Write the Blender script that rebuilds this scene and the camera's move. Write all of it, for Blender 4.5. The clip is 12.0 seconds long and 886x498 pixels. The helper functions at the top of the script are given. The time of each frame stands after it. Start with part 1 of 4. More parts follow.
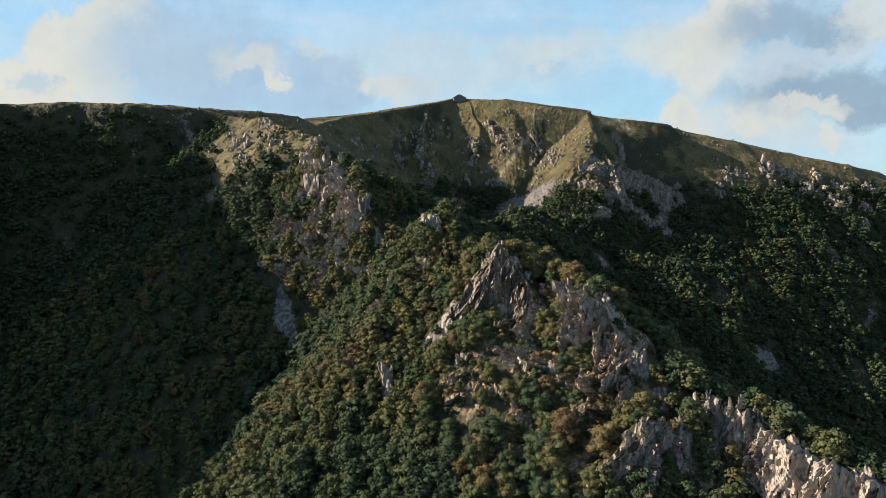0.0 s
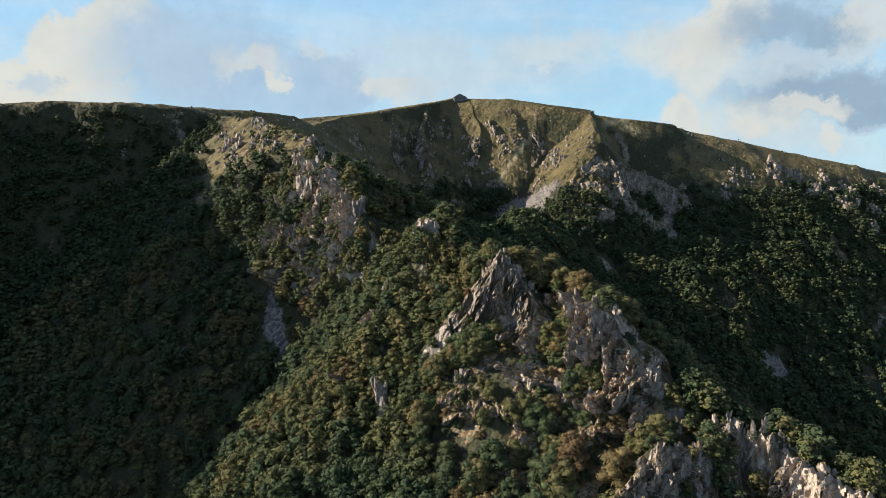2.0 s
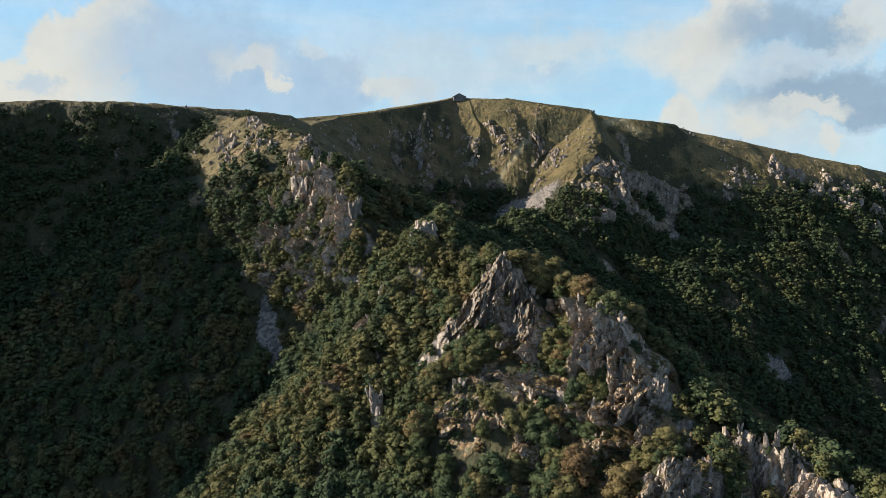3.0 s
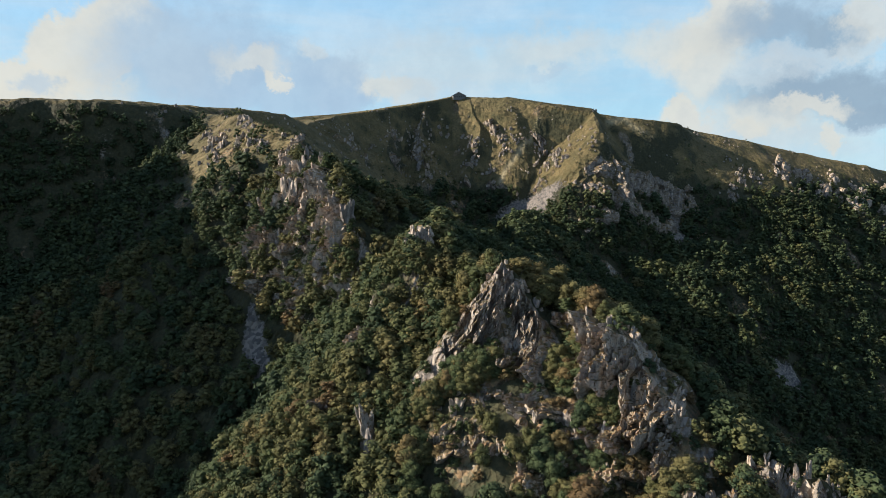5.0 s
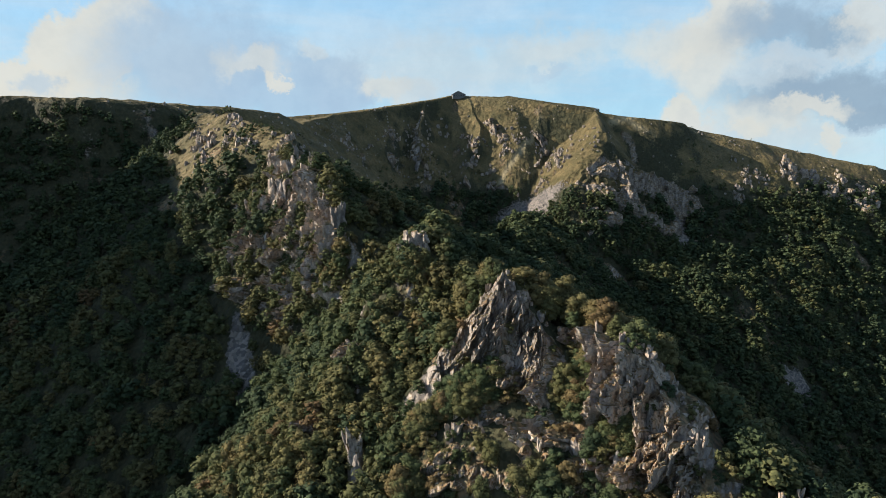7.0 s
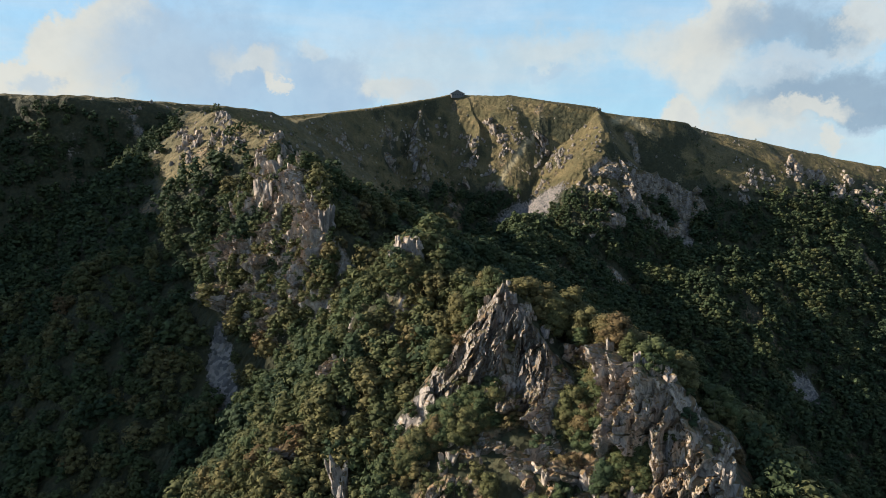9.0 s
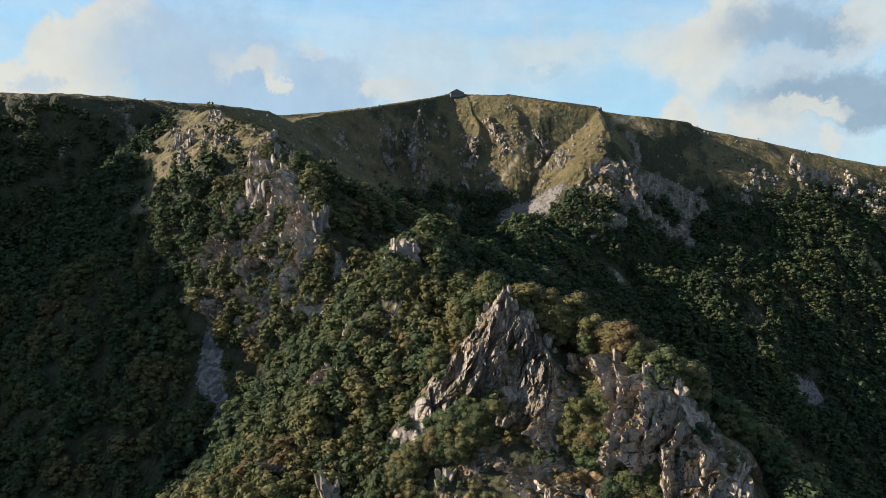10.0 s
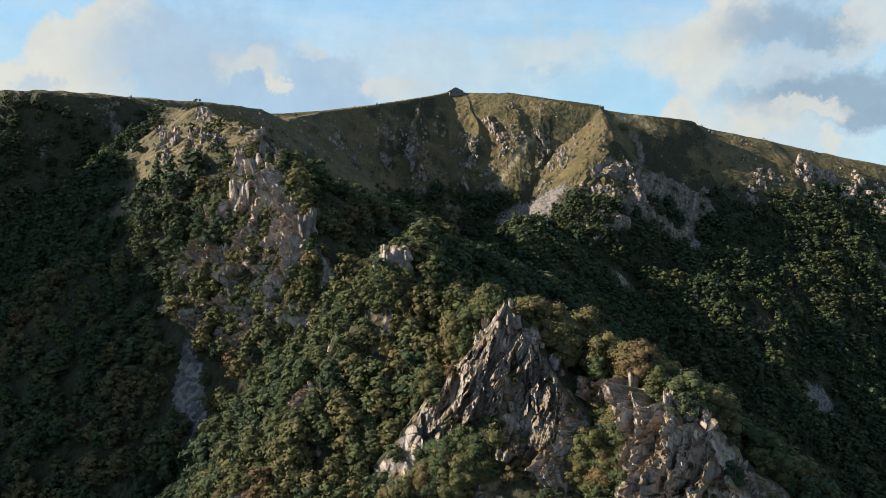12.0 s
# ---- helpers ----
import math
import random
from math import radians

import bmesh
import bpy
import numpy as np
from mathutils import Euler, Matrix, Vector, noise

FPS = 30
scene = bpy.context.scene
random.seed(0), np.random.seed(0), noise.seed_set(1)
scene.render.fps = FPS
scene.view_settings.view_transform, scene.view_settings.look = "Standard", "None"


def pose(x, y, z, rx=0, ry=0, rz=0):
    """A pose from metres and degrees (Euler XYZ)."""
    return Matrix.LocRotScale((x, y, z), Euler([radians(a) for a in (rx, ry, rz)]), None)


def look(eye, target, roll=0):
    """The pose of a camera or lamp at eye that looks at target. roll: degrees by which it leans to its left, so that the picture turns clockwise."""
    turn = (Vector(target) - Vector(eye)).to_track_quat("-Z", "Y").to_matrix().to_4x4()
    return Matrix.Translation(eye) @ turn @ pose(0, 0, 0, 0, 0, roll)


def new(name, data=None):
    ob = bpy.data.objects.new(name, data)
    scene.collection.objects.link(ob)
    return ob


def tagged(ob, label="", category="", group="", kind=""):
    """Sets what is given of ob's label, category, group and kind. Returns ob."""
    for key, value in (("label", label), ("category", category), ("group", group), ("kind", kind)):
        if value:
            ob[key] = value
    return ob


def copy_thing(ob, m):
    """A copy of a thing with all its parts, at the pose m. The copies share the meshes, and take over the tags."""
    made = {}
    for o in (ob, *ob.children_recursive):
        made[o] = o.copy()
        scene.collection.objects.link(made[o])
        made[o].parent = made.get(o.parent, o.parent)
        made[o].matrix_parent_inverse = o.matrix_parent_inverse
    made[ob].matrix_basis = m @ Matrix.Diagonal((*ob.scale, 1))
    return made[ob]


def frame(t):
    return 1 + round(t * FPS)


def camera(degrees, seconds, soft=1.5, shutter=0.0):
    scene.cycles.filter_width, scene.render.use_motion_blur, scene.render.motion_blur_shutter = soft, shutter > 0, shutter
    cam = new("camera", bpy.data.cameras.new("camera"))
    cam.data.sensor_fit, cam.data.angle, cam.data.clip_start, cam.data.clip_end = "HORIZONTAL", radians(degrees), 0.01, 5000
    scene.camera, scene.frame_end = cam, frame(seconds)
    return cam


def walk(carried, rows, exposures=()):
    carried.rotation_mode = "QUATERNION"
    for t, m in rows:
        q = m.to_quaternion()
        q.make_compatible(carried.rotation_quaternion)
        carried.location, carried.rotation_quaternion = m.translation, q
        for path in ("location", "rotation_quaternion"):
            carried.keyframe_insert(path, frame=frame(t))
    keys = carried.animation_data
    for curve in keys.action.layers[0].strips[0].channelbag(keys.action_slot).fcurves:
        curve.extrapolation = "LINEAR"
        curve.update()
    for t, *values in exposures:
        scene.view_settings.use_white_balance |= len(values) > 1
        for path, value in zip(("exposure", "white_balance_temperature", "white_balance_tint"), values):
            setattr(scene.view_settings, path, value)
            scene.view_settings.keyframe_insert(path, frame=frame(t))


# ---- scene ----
cam = camera(69.7, 12.0, soft=0.7)
PATH = [
    (0, (0.287, 1.247, 299.269), (0.294, 3.229, 298.998), -0.1),
    (0.5, (0.574, 5.887, 299.328), (0.58, 7.868, 299.057), -0.1),
    (1, (0.904, 10.564, 299.419), (0.909, 12.545, 299.149), -0.1),
    (1.5, (1.281, 15.271, 299.488), (1.285, 17.253, 299.218), -0.1),
    (2, (1.644, 20.101, 299.557), (1.648, 22.083, 299.288), -0.1),
    (2.5, (1.97, 24.957, 299.623), (1.975, 26.939, 299.354), -0.1),
    (3, (2.338, 29.905, 299.696), (2.343, 31.887, 299.427), -0.1),
    (5, (3.953, 49.702, 299.934), (3.957, 51.683, 299.665), -0.1),
    (5.5, (4.347, 54.626, 299.983), (4.351, 56.608, 299.715), -0.1),
    (6, (4.746, 59.715, 300.014), (4.749, 61.697, 299.746), -0.1),
    (6.5, (5.198, 64.833, 299.991), (5.201, 66.814, 299.723), -0.1),
    (7, (5.628, 69.99, 299.95), (5.631, 71.971, 299.682), -0.1),
    (9, (7.368, 90.025, 299.546), (7.372, 92.008, 299.28), -0.1),
    (9.5, (7.755, 94.977, 299.458), (7.759, 96.959, 299.192), -0.1),
    (10, (8.097, 100.026, 299.365), (8.102, 102.009, 299.099), -0.1),
    (10.5, (8.446, 105.017, 299.272), (8.451, 107.0, 299.006), -0.1),
    (11, (8.839, 109.981, 299.227), (8.843, 111.963, 298.962), -0.1),
    (11.5, (9.313, 114.84, 299.173), (9.319, 116.822, 298.908), -0.1),
    (12, (9.791, 119.737, 299.144), (9.796, 121.72, 298.878), -0.1),
]
walk(cam, [(t, look(eye, target, roll)) for t, eye, target, roll in PATH])

# ---- light ----
SUN_AZ, SUN_EL = radians(-87), radians(26.5)          # bearing from +y (clockwise positive), height
world = bpy.data.worlds.new("sky")
scene.world = world
world.use_nodes = True


class Net:
    """Short hand for node trees."""

    def __init__(self, tree):
        self.t = tree
        tree.nodes.clear()

    def add(self, kind, **props):
        n = self.t.nodes.new(kind)
        for k, v in props.items():
            setattr(n, k, v)
        return n

    def put(self, sock, v):
        if isinstance(v, bpy.types.NodeSocket):
            self.t.links.new(v, sock)
        elif v is not None:
            sock.default_value = v

    def m(self, op, a, b=None, c=None, clamp=False):
        n = self.add("ShaderNodeMath", operation=op, use_clamp=clamp)
        for i, v in enumerate((a, b, c)):
            self.put(n.inputs[i], v)
        return n.outputs[0]

    def mix(self, f, a, b, blend="MIX"):
        n = self.add("ShaderNodeMix", data_type="RGBA", blend_type=blend)
        self.put(n.inputs[0], f)
        for s, v in ((6, a), (7, b)):
            self.put(n.inputs[s], (*v, 1) if isinstance(v, tuple) and len(v) == 3 else v)
        return n.outputs[2]

    def noise(self, vec, scale, detail=4, rough=0.55, dist=0.0, out=0, kind="FBM"):
        n = self.add("ShaderNodeTexNoise", noise_type=kind)
        self.put(n.inputs["Vector"], vec)
        for k, v in (("Scale", scale), ("Detail", detail), ("Roughness", rough), ("Distortion", dist)):
            n.inputs[k].default_value = v
        return n.outputs[out]

    def mixvec(self, a, b, k):
        n = self.add("ShaderNodeVectorMath", operation="MULTIPLY_ADD")
        self.put(n.inputs[0], b)
        n.inputs[1].default_value = (k, k, k)
        self.put(n.inputs[2], a)
        return n.outputs[0]

    def step(self, x, lo, hi):
        n = self.add("ShaderNodeMapRange", interpolation_type="SMOOTHSTEP")
        self.put(n.inputs[0], x)
        n.inputs[1].default_value, n.inputs[2].default_value = lo, hi
        return n.outputs[0]

    def stretch(self, vec, s):
        n = self.add("ShaderNodeMapping")
        self.put(n.inputs[0], vec)
        n.inputs["Scale"].default_value = s
        return n.outputs[0]


def make_sky():
    g = Net(world.node_tree)
    sky = g.add("ShaderNodeTexSky", sky_type="NISHITA", sun_disc=False, sun_elevation=SUN_EL, sun_rotation=SUN_AZ,
                altitude=1200, air_density=1.0, dust_density=0.2, ozone_density=4.0)
    way = g.add("ShaderNodeTexCoord").outputs["Generated"]
    sep = g.add("ShaderNodeSeparateXYZ")
    g.put(sep.inputs[0], way)
    az = g.m("MULTIPLY", g.m("ARCTAN2", sep.outputs[0], sep.outputs[1]), 57.2958)
    el = g.m("MULTIPLY", g.m("ARCSINE", sep.outputs[2]), 57.2958)
    n1 = g.noise(way, 5.0, 6, 0.6)
    n2 = g.noise(way, 17.0, 9, 0.66)
    n3 = g.noise(g.stretch(way, (1, 1, 5)), 3.2, 5, 0.6)
    n4 = g.noise(g.stretch(way, (1, 1, 1.01)), 9.0, 6, 0.6)
    n5 = g.noise(g.stretch(way, (1, 1, 1.02)), 21.0, 8, 0.66)
    n6 = g.noise(g.stretch(way, (1, 1, 1.03)), 52.0, 6, 0.62)
    w1 = g.m("SUBTRACT", n1, 0.5)
    w2 = g.m("SUBTRACT", n2, 0.5)

    az = g.m("ADD", az, g.m("ADD", g.m("MULTIPLY", w1, 5.0), g.m("MULTIPLY", w2, 5.5)))
    el = g.m("ADD", el, g.m("ADD", g.m("MULTIPLY", g.m("SUBTRACT", n4, 0.5), 3.4), g.m("ADD", g.m("MULTIPLY", g.m("SUBTRACT", n5, 0.5), 3.8), g.m("MULTIPLY", g.m("SUBTRACT", n6, 0.5), 1.6))))
    state = {}

    def puff(a, e, ra, re, tone, amount, soft):
        """One heap of cloud: bearing, height and half sizes in degrees; tone 0 sunlit, 1 blue shade, 2 grey shade."""
        dx = g.m("MULTIPLY", g.m("SUBTRACT", az, a), 1 / ra)
        dy = g.m("MULTIPLY", g.m("SUBTRACT", el, e), 1 / re)
        r = g.m("SQRT", g.m("ADD", g.m("MULTIPLY", dx, dx), g.m("MULTIPLY", dy, dy)))
        shape = g.m("MULTIPLY", g.step(r, 1.0 + soft * 0.45, 1.0 - soft * 0.85), amount)
        sun_side, blue, grey = Vector((0.39, 0.39, 0.36)), Vector((0.222, 0.305, 0.392)), Vector((0.165, 0.228, 0.292))
        c = sun_side.lerp(blue, tone) if tone <= 1 else blue.lerp(grey, tone - 1)
        state["c"] = g.mix(shape, state["c"], tuple(c))

    base = g.mix(1.0, sky.outputs[0], (SKY_STRENGTH,) * 3, "MULTIPLY")
    low = g.m("SUBTRACT", 1.0, g.step(el, 6.0, 34.0))
    clear = g.mix(g.m("MULTIPLY", low, 0.85), base, (0.188, 0.338, 0.430))
    veil = g.step(n3, 0.36, 0.70)                                   # thin high cloud
    state["c"] = g.mix(g.m("MULTIPLY", g.m("ADD", g.m("MULTIPLY", veil, 0.55), 0.16), g.m("ADD", g.m("MULTIPLY", low, 0.3), 0.7)), clear, (0.309, 0.383, 0.444))
    # heaps of cumulus over the ridge, then those round the rest of the horizon
    puff(-32.1, 5.7, 2.7, 2.4, 0, 0.95, 0.25)
    puff(-29.3, 8.3, 3.5, 2.8, 0, 0.95, 0.25)
    puff(-26.5, 11.0, 3.6, 2.4, 0, 0.95, 0.28)
    puff(-30.3, 5.0, 5.1, 1.7, 0, 0.8, 0.5)
    puff(-31.5, 6.1, 1.2, 1.1, 1, 0.55, 0.6)
    puff(-21.3, 8.9, 7.6, 4.7, 1, 0.9, 0.6)
    puff(-15.2, 6.5, 8.1, 3.6, 1, 0.85, 0.5)
    puff(-9.5, 7.1, 3.4, 2.8, 1, 0.8, 0.4)
    puff(-8.1, 5.7, 2.9, 1.9, 1, 0.8, 0.4)
    puff(-22.7, 7.5, 4.8, 3.9, 0.75, 0.5, 0.8)
    puff(-16.1, 8.0, 2.9, 1.5, 0.1, 0.7, 0.6)
    puff(-17.9, 8.2, 1.8, 1.8, 0.5, 0.5, 0.6)
    puff(-14.3, 6.7, 1.4, 0.6, 0, 0.8, 0.4)
    puff(-11.4, 9.6, 1.3, 0.8, 0.2, 0.45, 0.6)
    puff(-16.9, 6.4, 1.5, 1.0, 1, 0.85, 0.35)
    puff(-4.7, 6.2, 2.5, 1.3, 0.15, 0.8, 0.5)
    puff(-1.9, 6.0, 2.5, 1.4, 0.35, 0.6, 0.6)
    puff(-7.1, 5.9, 1.0, 0.9, 1, 0.6, 0.5)
    puff(1.8, 8.6, 11.6, 2.8, 0.2, 0.45, 0.9)
    puff(10.5, 9.6, 5.1, 1.6, 0.1, 0.5, 0.9)
    puff(9.4, 7.9, 1.4, 0.5, 1, 0.35, 0.6)
    puff(19.6, 9.6, 4.6, 2.2, 0.1, 0.8, 0.8)
    puff(22.3, 8.0, 3.3, 3.8, 0.05, 0.8, 0.6)
    puff(23.4, 10.9, 2.8, 2.9, 0.05, 0.9, 0.4)
    puff(26.7, 2.5, 7.1, 2.2, 0.25, 0.55, 0.8)
    puff(20.6, 3.8, 1.9, 1.6, 0, 0.9, 0.35)
    puff(21.9, 3.3, 1.7, 1.4, 0.2, 0.8, 0.4)
    puff(26.6, 3.8, 3.1, 1.7, 0.1, 0.75, 0.5)
    puff(25.5, 2.3, 1.2, 0.9, 0, 0.7, 0.5)
    puff(27.0, 10.2, 5.0, 2.3, 1.8, 0.9, 0.8)
    puff(30.8, 9.4, 2.1, 1.6, 2, 0.8, 0.5)
    puff(31.0, 5.4, 7.0, 2.0, 2, 0.95, 0.8)
    puff(33.7, 3.8, 2.3, 1.2, 2, 0.9, 0.5)
    puff(28.7, 7.8, 3.3, 0.9, 0.6, 0.7, 0.6)
    puff(32.8, 10.3, 2.0, 1.5, 0.2, 0.8, 0.5)
    puff(32.3, 8.3, 1.7, 1.0, 0.4, 0.6, 0.5)
    puff(26.8, 6.8, 2.3, 1.3, 0.5, 0.6, 0.6)
    puff(29.7, 4.2, 2.9, 0.8, 0.1, 0.85, 0.5)
    puff(30.7, 2.0, 0.7, 1.1, 0, 0.75, 0.5)
    puff(33.1, 2.8, 2.1, 0.4, 0.8, 0.5, 0.5)
    for k in range(9):
        puff(52 + 29 * k, 7 + 3 * (k % 3), 9 + 3 * (k % 2), 3.5, 0.2, 0.8, 0.6)
        puff(60 + 29 * k, 6 + 2 * (k % 2), 8, 2.5, 1.2, 0.7, 0.6)
    col = g.mix(1.0, state["c"], g.mix(g.step(g.m("ADD", g.m("MULTIPLY", n2, 0.5), g.m("MULTIPLY", n5, 0.5)), 0.38, 0.62), (0.855, 0.87, 0.885), (0.935, 0.935, 0.93)), "MULTIPLY")
    bg = g.add("ShaderNodeBackground")
    g.put(bg.inputs[0], col)
    g.put(g.add("ShaderNodeOutputWorld").inputs[0], bg.outputs[0])


SKY_STRENGTH = 0.13
make_sky()
sun = new("sun", bpy.data.lights.new("sun", "SUN"))
sun.data.energy, sun.data.angle, sun.data.color = 5.0, radians(0.6), (1.0, 0.905, 0.775)
to_sun = Vector((math.sin(SUN_AZ) * math.cos(SUN_EL), math.cos(SUN_AZ) * math.cos(SUN_EL), math.sin(SUN_EL)))
sun.matrix_world = look(to_sun * 2000 + Vector((0, 500, 300)), (0, 500, 300))
scene.view_settings.exposure = 1.06


# ---- materials ----
def material(name):
    m = bpy.data.materials.new(name)
    m.use_nodes = True
    g = Net(m.node_tree)
    b = g.add("ShaderNodeBsdfPrincipled")
    out = g.add("ShaderNodeOutputMaterial")
    g.put(out.inputs[0], b.outputs[0])
    b.inputs["Specular IOR Level"].default_value = 0.2
    b.inputs["Roughness"].default_value = 0.9
    return m, g, b, out


def bump(g, b, height, dist, strength=1.0):
    n = g.add("ShaderNodeBump")
    n.inputs["Strength"].default_value, n.inputs["Distance"].default_value = strength, dist
    g.put(n.inputs["Height"], height)
    g.put(b.inputs["Normal"], n.outputs[0])


def facets(g, vec, scale, high):
    """Broken stone: each cell a flat face tilted at random. Gives the height and a tone for each cell."""
    cell = g.add("ShaderNodeTexVoronoi", feature="F1")
    g.put(cell.inputs["Vector"], vec)
    cell.inputs["Scale"].default_value = scale
    off = g.add("ShaderNodeVectorMath", operation="SUBTRACT")
    g.put(off.inputs[0], vec)
    g.put(off.inputs[1], cell.outputs["Position"])
    way = g.add("ShaderNodeVectorMath", operation="SUBTRACT")
    g.put(way.inputs[0], cell.outputs["Color"])
    way.inputs[1].default_value = (0.5, 0.5, 0.5)
    dot = g.add("ShaderNodeVectorMath", operation="DOT_PRODUCT")
    g.put(dot.inputs[0], off.outputs[0])
    g.put(dot.inputs[1], way.outputs[0])
    tone = g.add("ShaderNodeSeparateColor")
    g.put(tone.inputs[0], cell.outputs["Color"])
    return g.m("MULTIPLY", dot.outputs["Value"], high), tone.outputs[1]


def rock_space(g, vec):
    """Leaning, upright joints: the space that the broken stone follows."""
    return g.stretch(g.mixvec(vec, g.noise(vec, 0.35, 3, 0.6, out=1), 1.3), (1, 1, 0.42))


def rock_colour(g, vec):
    big = g.noise(vec, 0.07, 5, 0.6)
    fine = g.noise(g.stretch(vec, (1, 1, 0.4)), 1.1, 8, 0.72)
    c = g.mix(g.step(big, 0.35, 0.65), (0.275, 0.243, 0.216), (0.43, 0.36, 0.292))
    _, tone = facets(g, rock_space(g, vec), 0.55, 1.0)
    c = g.mix(1.0, c, g.mix(tone, (0.66, 0.66, 0.68), (1.2, 1.18, 1.15)), "MULTIPLY")
    c = g.mix(g.m("MULTIPLY", g.step(g.noise(g.stretch(vec, (1, 1, 0.5)), 0.16, 4, 0.6), 0.52, 0.64), 0.6), c, (0.16, 0.145, 0.14))
    c = g.mix(g.m("MULTIPLY", g.step(fine, 0.50, 0.66), 0.75), c, (0.10, 0.09, 0.08))                     # dark lichen and wet streaks
    c = g.mix(g.m("MULTIPLY", g.step(g.noise(vec, 2.2, 5, 0.7), 0.52, 0.66), 0.5), c, (0.45, 0.395, 0.335))
    up = g.add("ShaderNodeSeparateXYZ")
    g.put(up.inputs[0], g.add("ShaderNodeNewGeometry").outputs["True Normal"])
    ledge = g.step(g.m("ADD", up.outputs[2], g.m("MULTIPLY", g.m("SUBTRACT", g.noise(vec, 0.4, 4, 0.6), 0.5), 0.9)), 0.38, 0.60)
    dry = g.mix(g.step(g.noise(vec, 0.5, 4, 0.6), 0.4, 0.6), (0.075, 0.068, 0.028), (0.20, 0.122, 0.052))
    c = g.mix(g.m("MULTIPLY", ledge, 0.85), c, dry)                                   # dry grass and moss on ledges
    return c, fine


def rock_relief(g, vec):
    space = rock_space(g, vec)
    a, _ = facets(g, space, 0.30, 1.5)
    b, _ = facets(g, space, 0.9, 1.7)
    n = g.noise(g.stretch(vec, (1, 1, 0.6)), 2.0, 6, 0.7)
    return g.m("ADD", g.m("ADD", a, b), g.m("MULTIPLY", n, 0.28))


def make_rock(name, fresh=0.0):
    """Weathered rock; fresh: share of clean pale stone."""
    m, g, b, _ = material(name)
    vec = g.add("ShaderNodeNewGeometry").outputs["Position"]
    c, fine = rock_colour(g, vec)
    if fresh:
        c = g.mix(g.m("MULTIPLY", g.step(g.noise(vec, 0.12, 5, 0.6), 0.3, 0.5), fresh), c, g.mix(fine, (0.60, 0.48, 0.375), (0.42, 0.335, 0.265)))
    ob = g.add("ShaderNodeObjectInfo")
    c = g.mix(1.0, c, g.mix(ob.outputs["Random"], (0.80, 0.81, 0.82), (1.16, 1.09, 1.02)), "MULTIPLY")
    g.put(b.inputs["Base Color"], c)
    bump(g, b, rock_relief(g, vec), 1.0)
    return m


def make_ground():
    m, g, b, _ = material("hillside")
    vec = g.add("ShaderNodeNewGeometry").outputs["Position"]

    def mask(name):
        return g.add("ShaderNodeAttribute", attribute_name=name).outputs["Fac"]
    n1, n2 = g.noise(vec, 0.05, 6, 0.6), g.noise(vec, 0.4, 6, 0.65)
    edge = g.m("MULTIPLY", g.m("SUBTRACT", g.m("ADD", g.m("MULTIPLY", n1, 0.5), g.m("MULTIPLY", n2, 0.5)), 0.5), 1.6)
    soil = g.mix(g.step(n2, 0.35, 0.7), (0.032, 0.035, 0.018), (0.060, 0.053, 0.026))
    grass = g.mix(g.step(n1, 0.32, 0.68), (0.09, 0.074, 0.033), (0.168, 0.123, 0.057))
    grass = g.mix(g.m("MULTIPLY", g.step(n2, 0.42, 0.62), 0.75), grass, (0.06, 0.055, 0.022))
    grass = g.mix(g.m("MULTIPLY", mask("trail"), 0.7), grass, (0.33, 0.27, 0.16))
    c = g.mix(g.step(g.m("ADD", mask("grass"), edge), 0.35, 0.65), soil, grass)
    rockc, fine = rock_colour(g, vec)
    rk = g.step(g.m("ADD", mask("rock"), edge), 0.4, 0.6)
    c = g.mix(rk, c, rockc)
    stones = g.add("ShaderNodeTexVoronoi", feature="F1")
    g.put(stones.inputs["Vector"], vec)
    stones.inputs["Scale"].default_value = 0.6
    grey = g.mix(g.step(stones.outputs["Color"], 0.2, 0.8), (0.10, 0.092, 0.084), (0.24, 0.205, 0.175))
    sc = g.step(g.m("ADD", mask("scree"), g.m("MULTIPLY", edge, 1.5)), 0.42, 0.58)
    c = g.mix(sc, c, grey)
    g.put(b.inputs["Base Color"], c)
    h = g.m("ADD", g.m("MULTIPLY", rock_relief(g, vec), g.m("ADD", g.m("MULTIPLY", rk, 1.0), 0.45)),
            g.m("MULTIPLY", stones.outputs["Distance"], g.m("MULTIPLY", sc, -0.8)))
    bump(g, b, h, 1.0)
    return m


